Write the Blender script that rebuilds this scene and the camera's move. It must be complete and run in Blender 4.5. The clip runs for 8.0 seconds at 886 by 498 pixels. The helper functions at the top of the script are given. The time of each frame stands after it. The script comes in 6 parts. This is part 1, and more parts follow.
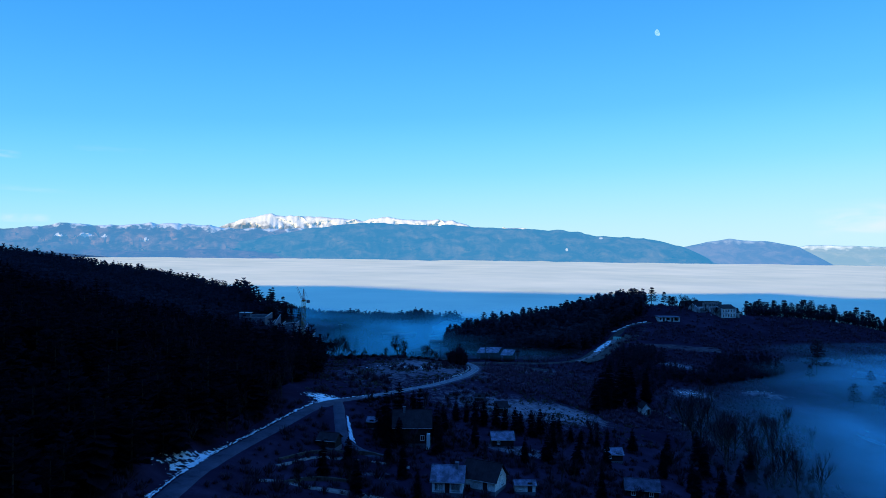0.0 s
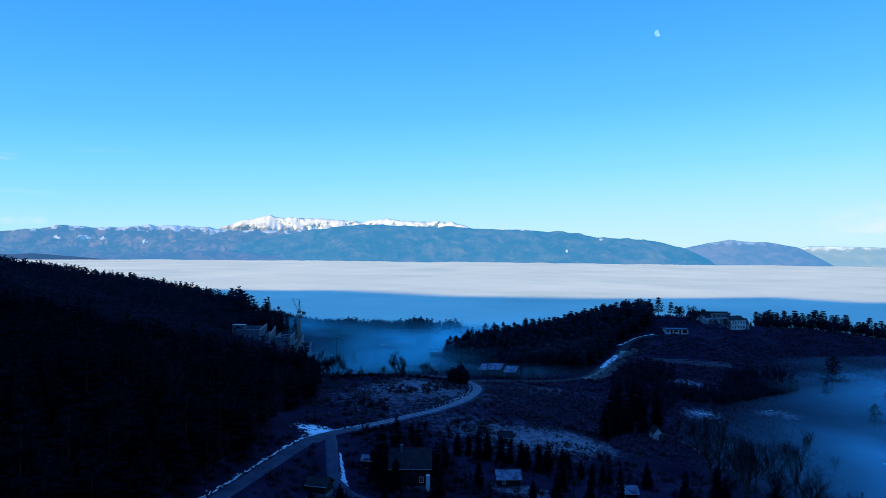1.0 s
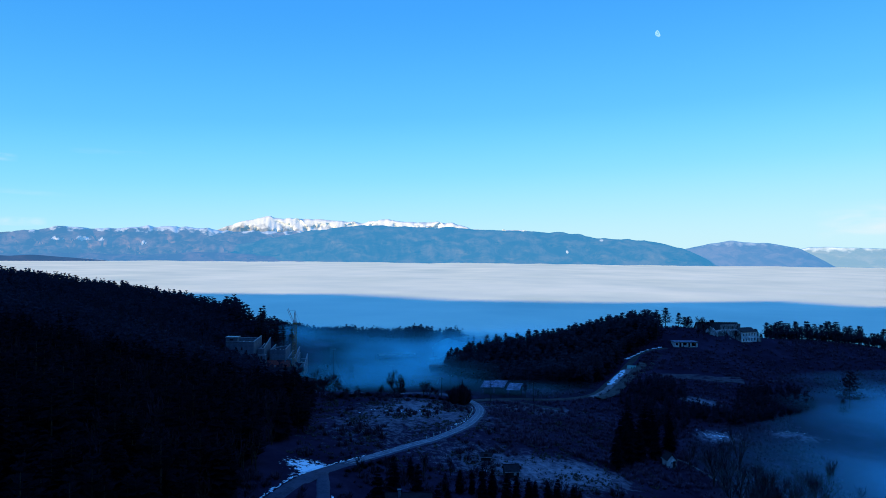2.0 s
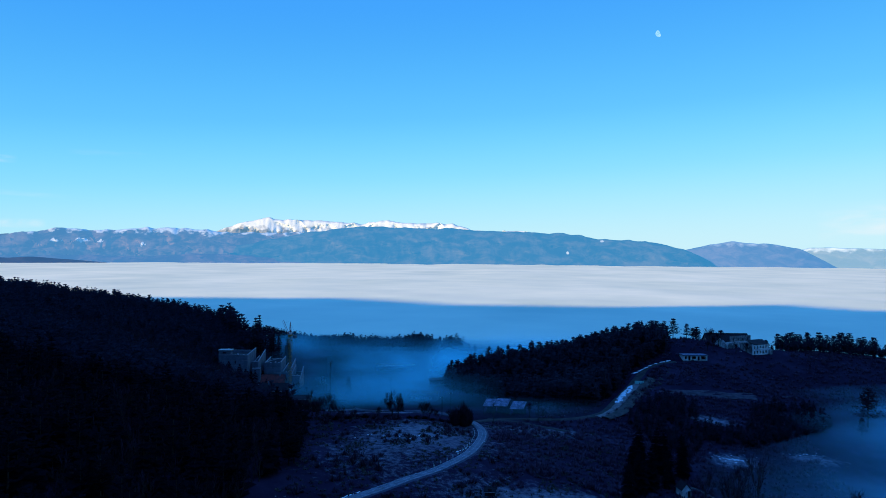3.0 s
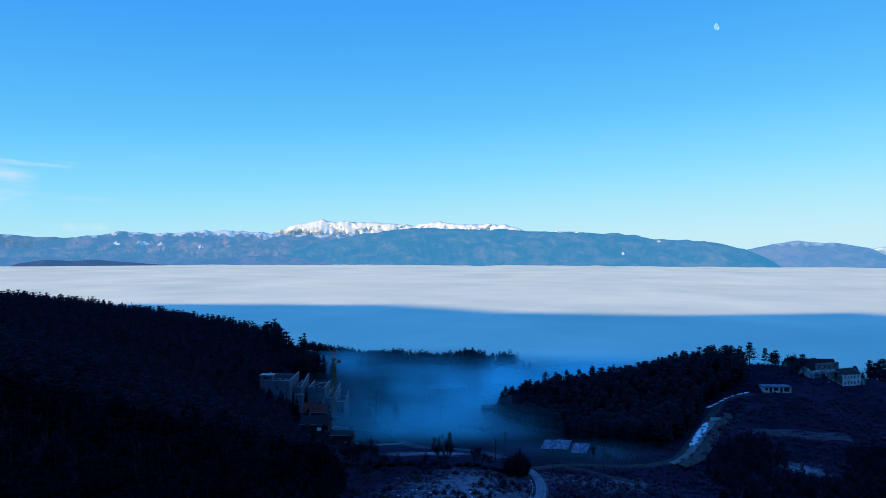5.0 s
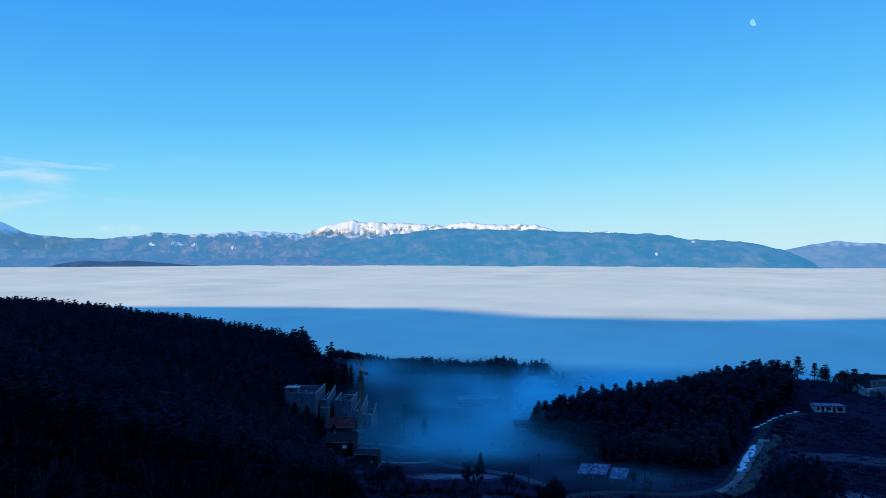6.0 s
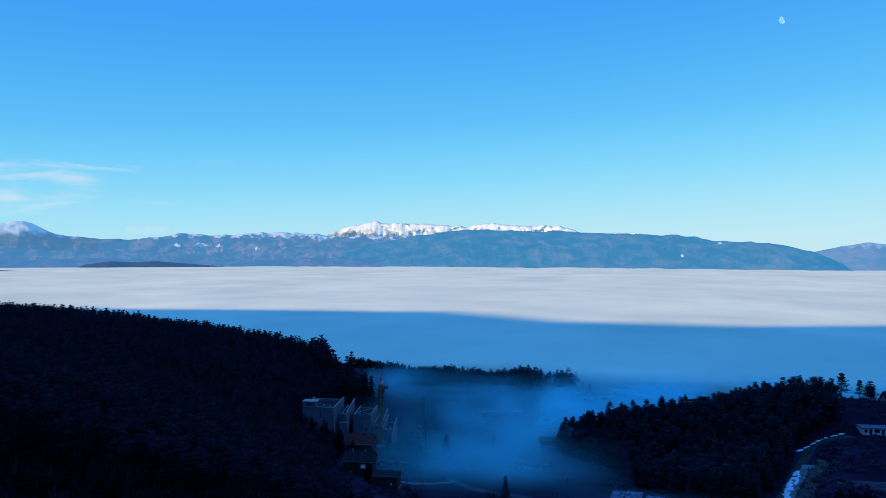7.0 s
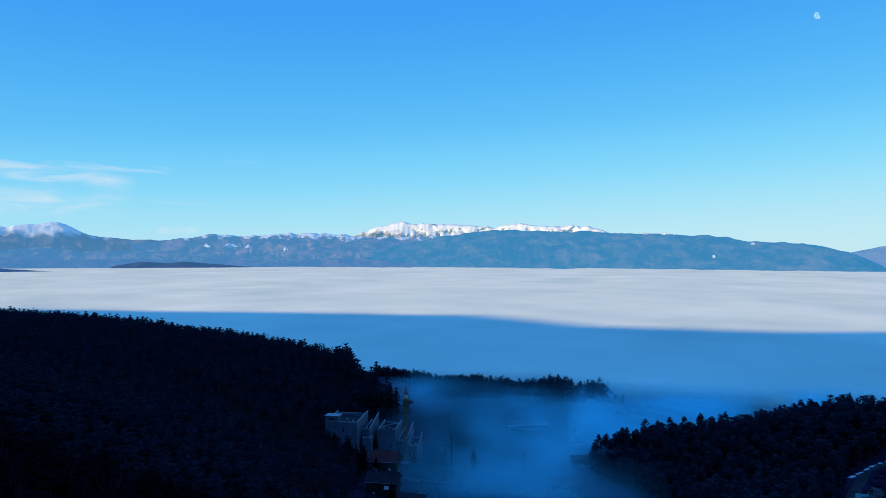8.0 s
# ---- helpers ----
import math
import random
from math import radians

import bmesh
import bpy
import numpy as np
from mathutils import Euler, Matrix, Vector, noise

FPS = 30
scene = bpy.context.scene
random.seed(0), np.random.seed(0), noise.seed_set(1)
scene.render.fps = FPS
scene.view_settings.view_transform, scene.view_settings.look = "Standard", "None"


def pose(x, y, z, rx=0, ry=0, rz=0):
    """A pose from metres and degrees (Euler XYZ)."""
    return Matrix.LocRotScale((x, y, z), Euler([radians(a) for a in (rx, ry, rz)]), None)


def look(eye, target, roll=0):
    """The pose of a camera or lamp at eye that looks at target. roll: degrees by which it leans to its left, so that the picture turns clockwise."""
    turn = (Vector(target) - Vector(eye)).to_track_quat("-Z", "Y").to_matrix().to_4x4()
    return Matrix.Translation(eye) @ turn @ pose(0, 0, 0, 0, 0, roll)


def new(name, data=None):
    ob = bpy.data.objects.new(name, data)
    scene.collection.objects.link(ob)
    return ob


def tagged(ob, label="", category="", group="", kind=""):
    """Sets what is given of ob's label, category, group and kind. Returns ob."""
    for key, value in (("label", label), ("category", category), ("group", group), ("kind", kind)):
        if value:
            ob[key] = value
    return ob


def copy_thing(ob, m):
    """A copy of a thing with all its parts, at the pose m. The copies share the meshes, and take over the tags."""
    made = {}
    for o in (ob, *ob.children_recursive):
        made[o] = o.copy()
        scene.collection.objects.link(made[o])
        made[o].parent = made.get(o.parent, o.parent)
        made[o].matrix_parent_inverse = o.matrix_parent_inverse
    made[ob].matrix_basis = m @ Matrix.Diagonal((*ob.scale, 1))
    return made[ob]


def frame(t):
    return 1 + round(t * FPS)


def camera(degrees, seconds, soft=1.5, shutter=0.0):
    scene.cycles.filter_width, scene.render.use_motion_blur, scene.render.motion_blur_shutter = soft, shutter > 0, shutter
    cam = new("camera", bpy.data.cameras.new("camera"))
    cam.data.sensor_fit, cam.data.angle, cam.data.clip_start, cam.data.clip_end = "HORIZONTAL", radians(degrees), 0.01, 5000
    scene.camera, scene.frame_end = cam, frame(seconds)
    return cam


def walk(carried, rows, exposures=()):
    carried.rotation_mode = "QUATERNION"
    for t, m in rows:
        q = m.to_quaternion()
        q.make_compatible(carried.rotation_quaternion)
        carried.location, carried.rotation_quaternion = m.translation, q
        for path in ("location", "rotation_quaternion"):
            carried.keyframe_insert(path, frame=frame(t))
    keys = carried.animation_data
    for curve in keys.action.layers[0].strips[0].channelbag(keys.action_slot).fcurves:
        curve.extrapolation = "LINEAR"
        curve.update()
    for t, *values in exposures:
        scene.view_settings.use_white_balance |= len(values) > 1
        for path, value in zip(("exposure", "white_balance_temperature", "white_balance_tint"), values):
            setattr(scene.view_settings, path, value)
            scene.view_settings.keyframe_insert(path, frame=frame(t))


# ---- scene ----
cam = camera(63.6, 8.0, 0.9)
PATH = [
    (0, (4.041, 3.954, 107.997), (3.967, 5.952, 108.009), 0.7),
    (0.5, (3.515, 11.403, 110.656), (3.442, 13.402, 110.671), 0.7),
    (1, (3.258, 18.226, 113.608), (3.185, 20.224, 113.622), 0.6),
    (1.5, (2.765, 25.289, 116.449), (2.692, 27.288, 116.463), 0.6),
    (3, (1.739, 46.383, 124.65), (1.666, 48.381, 124.665), 0.5),
    (3.5, (1.353, 52.972, 127.389), (1.271, 54.97, 127.404), 0.4),
    (4, (1.131, 59.954, 130.21), (0.999, 61.95, 130.223), 0.4),
    (4.5, (0.909, 67.113, 132.775), (0.732, 69.105, 132.788), 0.3),
    (6, (-0.887, 88.038, 140.202), (-1.19, 90.015, 140.214), 0.2),
    (6.5, (-1.925, 95.128, 142.511), (-2.266, 97.099, 142.524), 0.2),
    (7, (-3.153, 102.106, 144.871), (-3.519, 104.072, 144.884), 0.3),
    (7.5, (-4.26, 108.71, 147.374), (-4.656, 110.67, 147.386), 0.3),
    (8, (-5.497, 115.503, 149.81), (-5.938, 117.454, 149.822), 0.3),
]
walk(cam, [(t, look(eye, target, roll)) for t, eye, target, roll in PATH], [(0, 1.36), (4, 1.30), (8, 1.21)])

# ---- world, sun ----
SUN_EL, SUN_AZ = radians(11.0), radians(224.5)   # low winter sun, from behind on the left
world = bpy.data.worlds.new("sky")
scene.world = world
world.use_nodes = True
wn, wl = world.node_tree.nodes, world.node_tree.links
wn.clear()
w_out = wn.new("ShaderNodeOutputWorld")
w_bg = wn.new("ShaderNodeBackground")
w_sky = wn.new("ShaderNodeTexSky")
w_sky.sky_type, w_sky.sun_disc = "NISHITA", False
w_sky.sun_elevation, w_sky.sun_rotation = SUN_EL, SUN_AZ
w_sky.altitude, w_sky.air_density, w_sky.dust_density, w_sky.ozone_density = 900, 1.0, 0.4, 3.0
w_co = wn.new("ShaderNodeTexCoord")
w_sep = wn.new("ShaderNodeSeparateXYZ")
w_ramp = wn.new("ShaderNodeValToRGB")
ramp = w_ramp.color_ramp
ramp.interpolation = "B_SPLINE"
SKY_STEPS = ((0.0, (0.235, 0.345, 0.385)), (0.05, (0.185, 0.335, 0.395)), (0.11, (0.098, 0.300, 0.415)), (0.19, (0.044, 0.224, 0.412)),
             (0.33, (0.016, 0.138, 0.378)), (0.6, (0.018, 0.128, 0.46)), (1.0, (0.022, 0.122, 0.49)))
ramp.elements[0].position, ramp.elements[0].color = SKY_STEPS[0][0], (*SKY_STEPS[0][1], 1)
ramp.elements[1].position, ramp.elements[1].color = SKY_STEPS[-1][0], (*SKY_STEPS[-1][1], 1)
for p, c in SKY_STEPS[1:-1]:
    e = ramp.elements.new(p)
    e.color = (*c, 1)
w_scale = wn.new("ShaderNodeMix")
w_scale.data_type, w_scale.blend_type = "RGBA", "MIX"
w_scale.inputs[0].default_value = 0.97
w_dim = wn.new("ShaderNodeVectorMath")
w_dim.operation = "SCALE"
w_dim.inputs["Scale"].default_value = 0.10
wl.new(w_co.outputs["Generated"], w_sep.inputs[0])
w_tilt = wn.new("ShaderNodeMath")   # paler towards the east
w_tilt.operation = "MULTIPLY_ADD"
w_tilt.inputs[1].default_value = -0.05
wl.new(w_sep.outputs["X"], w_tilt.inputs[0])
wl.new(w_sep.outputs["Z"], w_tilt.inputs[2])
wl.new(w_tilt.outputs[0], w_ramp.inputs[0])
wl.new(w_sky.outputs[0], w_dim.inputs[0])
wl.new(w_dim.outputs[0], w_scale.inputs[6])
wl.new(w_ramp.outputs[0], w_scale.inputs[7])
wl.new(w_scale.outputs[2], w_bg.inputs[0])
wl.new(w_bg.outputs[0], w_out.inputs[0])
w_bg.inputs[1].default_value = 1.0

sun_data = bpy.data.lights.new("sun", "SUN")
sun_data.energy, sun_data.angle, sun_data.color = 3.75, radians(0.5), (1.0, 0.75, 0.34)
sun = new("sun", sun_data)
sun.matrix_world = look((0, 0, 900), (math.cos(SUN_EL) * 0.701, math.cos(SUN_EL) * 0.713, 900 - math.sin(SUN_EL)))

# ---- materials ----
def nodes_of(name):
    m = bpy.data.materials.new(name)
    m.use_nodes = True
    n, l = m.node_tree.nodes, m.node_tree.links
    return m, n, l, n["Principled BSDF"]


def mottled(name, a, b, scale=1.0, rough=0.85, metal=0.0, bump=0.3, third=None, island=False, grain=8.0, gloss=0.25, leaf=0.0):
    """Two colours mixed by noise at two scales, with a fine bump; third: colour of sparse stains."""
    m, n, l, p = nodes_of(name)
    co = n.new("ShaderNodeTexCoord")
    big = n.new("ShaderNodeTexNoise")
    big.inputs["Scale"].default_value, big.inputs["Detail"].default_value = scale, 6
    fine = n.new("ShaderNodeTexNoise")
    fine.inputs["Scale"].default_value, fine.inputs["Detail"].default_value = scale * grain, 3
    for t in (big, fine):
        l.new(co.outputs["Object"], t.inputs["Vector"])
    add = n.new("ShaderNodeMath")
    add.operation = "MULTIPLY_ADD"
    add.inputs[1].default_value = 0.45
    l.new(fine.outputs[0], add.inputs[0])
    l.new(big.outputs[0], add.inputs[2])
    r = n.new("ShaderNodeValToRGB")
    r.color_ramp.elements[0].position, r.color_ramp.elements[0].color = 0.5, (*a, 1)
    r.color_ramp.elements[1].position, r.color_ramp.elements[1].color = 0.95, (*b, 1)
    if third:
        e = r.color_ramp.elements.new(0.56)
        e.color = (*third, 1)
    l.new(add.outputs[0], r.inputs[0])
    last = r.outputs[0]
    if island:
        g = n.new("ShaderNodeNewGeometry")
        o = n.new("ShaderNodeObjectInfo")
        s = n.new("ShaderNodeMath")
        s.operation = "ADD"
        l.new(g.outputs["Random Per Island"], s.inputs[0])
        l.new(o.outputs["Random"], s.inputs[1])
        mr = n.new("ShaderNodeMapRange")
        mr.inputs[2].default_value, mr.inputs[3].default_value, mr.inputs[4].default_value = 2.0, 0.72, 1.28
        l.new(s.outputs[0], mr.inputs[0])
        v = n.new("ShaderNodeVectorMath")
        v.operation = "SCALE"
        l.new(last, v.inputs[0])
        l.new(mr.outputs[0], v.inputs["Scale"])
        last = v.outputs[0]
    l.new(last, p.inputs["Base Color"])
    if leaf:
        thin = n.new("ShaderNodeBsdfTranslucent")
        l.new(last, thin.inputs[0])
        blend = n.new("ShaderNodeMixShader")
        blend.inputs[0].default_value = leaf
        l.new(p.outputs[0], blend.inputs[1])
        l.new(thin.outputs[0], blend.inputs[2])
        l.new(blend.outputs[0], n["Material Output"].inputs[0])
    p.inputs["Roughness"].default_value, p.inputs["Metallic"].default_value = rough, metal
    p.inputs["Specular IOR Level"].default_value = gloss
    if bump:
        bp = n.new("ShaderNodeBump")
        bp.inputs["Strength"].default_value, bp.inputs["Distance"].default_value = bump, 0.05
        l.new(fine.outputs[0], bp.inputs["Height"])
        l.new(bp.outputs[0], p.inputs["Normal"])
    return m


M = {
    # Lighter, bluer copy of needles: distance haze is put into the colour.
    "hazy_needles": mottled("hazy_needles", (0.0175, 0.0158, 0.028), (0.040, 0.036, 0.055), 0.6, 1.0, bump=0, gloss=0.0, island=True, leaf=0.5),
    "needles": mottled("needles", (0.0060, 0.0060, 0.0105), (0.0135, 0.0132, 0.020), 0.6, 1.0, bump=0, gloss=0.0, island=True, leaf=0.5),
    # Pine foliage raised in brightness and blue to carry the haze over the hill.
    "hazy_pine_needles": mottled("hazy_pine_needles", (0.036, 0.032, 0.048), (0.068, 0.059, 0.084), 0.6, 1.0, bump=0, gloss=0.0, island=True, leaf=0.5),
    "twigs": mottled("twigs", (0.018, 0.010, 0.0155), (0.042, 0.024, 0.035), 0.8, 1.0, bump=0, gloss=0.0, island=True),
    "brush_twigs": mottled("brush_twigs", (0.036, 0.020, 0.031), (0.080, 0.046, 0.066), 0.8, 1.0, bump=0, gloss=0.0, island=True),
    "heath_twigs": mottled("heath_twigs", (0.072, 0.038, 0.063), (0.150, 0.082, 0.126), 0.8, 1.0, bump=0, gloss=0.0, island=True),
    "rime": mottled("rime", (0.16, 0.16, 0.18), (0.36, 0.36, 0.40), 0.8, 0.85, third=(0.10, 0.10, 0.115)),
    "bark": mottled("bark", (0.022, 0.017, 0.015), (0.060, 0.045, 0.038), 1.5, 1.0, bump=0.5, gloss=0.0),
    "asphalt": mottled("asphalt", (0.022, 0.021, 0.034), (0.072, 0.069, 0.098), 0.25, 0.85, third=(0.040, 0.038, 0.058), gloss=0.08),
    "frosted_asphalt": mottled("frosted_asphalt", (0.050, 0.053, 0.070), (0.20, 0.20, 0.24), 0.5, 0.85, third=(0.095, 0.097, 0.121), gloss=0.1),
    "dirt": mottled("dirt", (0.022, 0.017, 0.016), (0.062, 0.050, 0.047), 0.5, 0.95, bump=0.6),
    "pale_gravel": mottled("pale_gravel", (0.085, 0.066, 0.064), (0.25, 0.205, 0.195), 0.5, 0.95, bump=0.6, third=(0.14, 0.11, 0.105)),
    "terrace_earth": mottled("terrace_earth", (0.036, 0.024, 0.032), (0.115, 0.088, 0.100), 0.45, 1.0, bump=0.6, third=(0.060, 0.043, 0.053), gloss=0.0),
    "gravel": mottled("gravel", (0.065, 0.055, 0.050), (0.15, 0.13, 0.12), 0.6, 0.95, bump=0.6),
    "snow": mottled("snow", (0.70, 0.72, 0.75), (0.88, 0.88, 0.88), 0.8, 0.7),
    "old_snow": mottled("old_snow", (0.28, 0.30, 0.32), (0.56, 0.59, 0.62), 0.5, 0.8, third=(0.22, 0.23, 0.24)),
    "concrete": mottled("concrete", (0.054, 0.056, 0.072), (0.135, 0.136, 0.170), 0.35, 0.9, third=(0.082, 0.083, 0.104)),
    "plaster": mottled("plaster", (0.62, 0.60, 0.58), (0.85, 0.83, 0.80), 0.5, 0.9, third=(0.42, 0.39, 0.37)),
    "worn_white": mottled("worn_white", (0.30, 0.28, 0.27), (0.66, 0.64, 0.62), 0.6, 0.9, third=(0.20, 0.18, 0.17)),
    "ruin_plaster": mottled("ruin_plaster", (0.09, 0.08, 0.075), (0.32, 0.29, 0.28), 0.6, 0.95, third=(0.06, 0.05, 0.05)),
    "dark_wood": mottled("dark_wood", (0.010, 0.0075, 0.007), (0.029, 0.021, 0.019), 1.2, 0.85),
    "red_tiles": mottled("red_tiles", (0.13, 0.014, 0.012), (0.25, 0.030, 0.022), 0.8, 0.9, third=(0.06, 0.016, 0.015)),
    "dark_tiles": mottled("dark_tiles", (0.010, 0.0075, 0.010), (0.028, 0.021, 0.026), 0.8, 0.9),
    "sheet_roof": mottled("sheet_roof", (0.20, 0.20, 0.21), (0.36, 0.36, 0.37), 0.6, 0.5, 0.2),
    "frosted_roof": mottled("frosted_roof", (0.10, 0.097, 0.145), (0.26, 0.25, 0.345), 0.7, 0.8, third=(0.055, 0.05, 0.07)),
    "dull_roof": mottled("dull_roof", (0.045, 0.042, 0.064), (0.105, 0.098, 0.145), 0.7, 0.8, third=(0.032, 0.029, 0.044)),
    "worn_metal": mottled("worn_metal", (0.16, 0.155, 0.17), (0.30, 0.29, 0.31), 0.6, 0.6, 0.1),
    "dark_window": mottled("dark_window", (0.012, 0.013, 0.015), (0.025, 0.027, 0.03), 0.5, 0.12, bump=0),
    "white_paint": mottled("white_paint", (0.66, 0.66, 0.66), (0.82, 0.82, 0.80), 0.9, 0.6),
    "crane_paint": mottled("crane_paint", (0.22, 0.085, 0.02), (0.34, 0.14, 0.04), 0.9, 0.5),
    "crane_red": mottled("crane_red", (0.36, 0.05, 0.03), (0.52, 0.09, 0.05), 0.9, 0.5),
    "rock": mottled("rock", (0.030, 0.022, 0.021), (0.105, 0.080, 0.070), 0.35, 0.95, bump=0.8),
    "car_paint": mottled("car_paint", (0.70, 0.71, 0.72), (0.82, 0.82, 0.82), 0.4, 0.35, 0.2, bump=0),
    "rubber": mottled("rubber", (0.015, 0.015, 0.015), (0.03, 0.03, 0.03), 2.0, 0.8),
    "green_board": mottled("green_board", (0.26, 0.58, 0.50), (0.36, 0.70, 0.60), 0.8, 0.5),
    "dry_grass": mottled("dry_grass", (0.045, 0.037, 0.030), (0.12, 0.10, 0.08), 0.4, 1.0, bump=0, gloss=0.0, island=True),
}


def ground_material():
    """Winter turf and leaf litter, with frost lying in the open field."""
    m, n, l, p = nodes_of("winter_ground")
    co = n.new("ShaderNodeTexCoord")

    def noise_of(scale, detail, rough=0.6):
        t = n.new("ShaderNodeTexNoise")
        t.inputs["Scale"].default_value, t.inputs["Detail"].default_value, t.inputs["Roughness"].default_value = scale, detail, rough
        l.new(co.outputs["Object"], t.inputs["Vector"])
        return t.outputs[0]

    r = n.new("ShaderNodeValToRGB")
    r.color_ramp.elements[0].position, r.color_ramp.elements[0].color = 0.35, (0.0185, 0.0102, 0.0215, 1)
    r.color_ramp.elements[1].position, r.color_ramp.elements[1].color = 0.70, (0.054, 0.031, 0.058, 1)
    e = r.color_ramp.elements.new(0.52)
    e.color = (0.030, 0.0175, 0.034, 1)
    l.new(noise_of(0.05, 8, 0.7), r.inputs[0])
    frost = n.new("ShaderNodeAttribute")
    frost.attribute_name = "frost"
    patch = n.new("ShaderNodeMath")
    patch.operation = "MULTIPLY_ADD"
    patch.inputs[1].default_value = 1.5
    l.new(noise_of(0.45, 7, 0.75), patch.inputs[0])
    l.new(frost.outputs["Fac"], patch.inputs[2])
    mr = n.new("ShaderNodeMapRange")
    mr.inputs[1].default_value, mr.inputs[2].default_value = 1.22, 1.75
    l.new(patch.outputs[0], mr.inputs[0])
    mix = n.new("ShaderNodeMix")
    mix.data_type = "RGBA"
    l.new(mr.outputs[0], mix.inputs[0])
    l.new(r.outputs[0], mix.inputs[6])
    mix.inputs[7].default_value = (0.245, 0.212, 0.24, 1)
    old = n.new("ShaderNodeAttribute")
    old.attribute_name = "old_snow"
    rag = n.new("ShaderNodeMath")
    rag.operation = "MULTIPLY_ADD"
    rag.inputs[1].default_value = 2.2
    l.new(noise_of(0.8, 6, 0.65), rag.inputs[0])
    l.new(old.outputs["Fac"], rag.inputs[2])
    lies = n.new("ShaderNodeMapRange")
    lies.inputs[1].default_value, lies.inputs[2].default_value = 1.78, 1.92
    l.new(rag.outputs[0], lies.inputs[0])
    top = n.new("ShaderNodeMix")
    top.data_type = "RGBA"
    l.new(lies.outputs[0], top.inputs[0])
    l.new(mix.outputs[2], top.inputs[6])
    top.inputs[7].default_value = (0.80, 0.81, 0.83, 1)
    l.new(top.outputs[2], p.inputs["Base Color"])
    p.inputs["Roughness"].default_value = 0.95
    p.inputs["Specular IOR Level"].default_value = 0.0
    bp = n.new("ShaderNodeBump")
    bp.inputs["Strength"].default_value, bp.inputs["Distance"].default_value = 0.8, 0.35
    l.new(noise_of(0.9, 6, 0.7), bp.inputs["Height"])
    l.new(bp.outputs[0], p.inputs["Normal"])
    return m


def mist_material(name, low, high, scale, strength, stretch=1.0, tint=(0.88, 0.88, 0.88)):
    """Thin drifting mist, uneven, letting most of the view through; tint can carry the shade's blue."""
    m, n, l, p = nodes_of(name)
    n.remove(p)
    co = n.new("ShaderNodeTexCoord")
    mp = n.new("ShaderNodeMapping")
    mp.inputs["Scale"].default_value = (scale, scale * stretch, scale)
    t = n.new("ShaderNodeTexNoise")
    t.inputs["Scale"].default_value, t.inputs["Detail"].default_value, t.inputs["Roughness"].default_value = 1.0, 4, 0.5
    t.inputs["Distortion"].default_value = 0.6
    l.new(co.outputs["Object"], mp.inputs[0])
    l.new(mp.outputs[0], t.inputs["Vector"])
    mr = n.new("ShaderNodeMapRange")
    mr.interpolation_type = "SMOOTHSTEP"
    mr.inputs[1].default_value, mr.inputs[2].default_value = low, high
    l.new(t.outputs[0], mr.inputs[0])
    at = n.new("ShaderNodeAttribute")
    at.attribute_name = "thick"
    mu = n.new("ShaderNodeMath")
    mu.operation = "MULTIPLY"
    l.new(mr.outputs[0], mu.inputs[0])
    l.new(at.outputs["Fac"], mu.inputs[1])
    mu2 = n.new("ShaderNodeMath")
    mu2.operation = "MULTIPLY"
    mu2.use_clamp = True
    mu2.inputs[1].default_value = strength
    l.new(mu.outputs[0], mu2.inputs[0])
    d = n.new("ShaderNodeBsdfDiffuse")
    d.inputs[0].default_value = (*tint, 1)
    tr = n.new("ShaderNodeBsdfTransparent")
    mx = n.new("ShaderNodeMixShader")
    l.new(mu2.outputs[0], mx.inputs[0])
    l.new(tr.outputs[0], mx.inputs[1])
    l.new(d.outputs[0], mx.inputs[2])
    l.new(mx.outputs[0], n["Material Output"].inputs[0])
    return m


def fog_sea_material():
    """The dense top of the fog: nearly white, faint streaks, thinning to nothing at its shore."""
    m, n, l, p = nodes_of("fog_top")
    n.remove(p)
    co = n.new("ShaderNodeTexCoord")
    mp = n.new("ShaderNodeMapping")
    mp.inputs["Scale"].default_value = (0.0048, 0.0042, 0.01)
    mp.inputs["Rotation"].default_value = (0, 0, radians(20))
    t = n.new("ShaderNodeTexNoise")
    t.inputs["Scale"].default_value, t.inputs["Detail"].default_value = 1.0, 6
    l.new(co.outputs["Object"], mp.inputs[0])
    l.new(mp.outputs[0], t.inputs["Vector"])
    r = n.new("ShaderNodeValToRGB")
    r.color_ramp.elements[0].position, r.color_ramp.elements[0].color = 0.28, (0.65, 0.70, 0.525, 1)
    r.color_ramp.elements[1].position, r.color_ramp.elements[1].color = 0.70, (0.87, 0.86, 0.63, 1)
    l.new(t.outputs[0], r.inputs[0])
    d = n.new("ShaderNodeBsdfDiffuse")
    l.new(r.outputs[0], d.inputs[0])
    at = n.new("ShaderNodeAttribute")
    at.attribute_name = "thick"
    tr = n.new("ShaderNodeBsdfTransparent")
    mx = n.new("ShaderNodeMixShader")
    l.new(at.outputs["Fac"], mx.inputs[0])
    l.new(tr.outputs[0], mx.inputs[1])
    l.new(d.outputs[0], mx.inputs[2])
    l.new(mx.outputs[0], n["Material Output"].inputs[0])
    return m


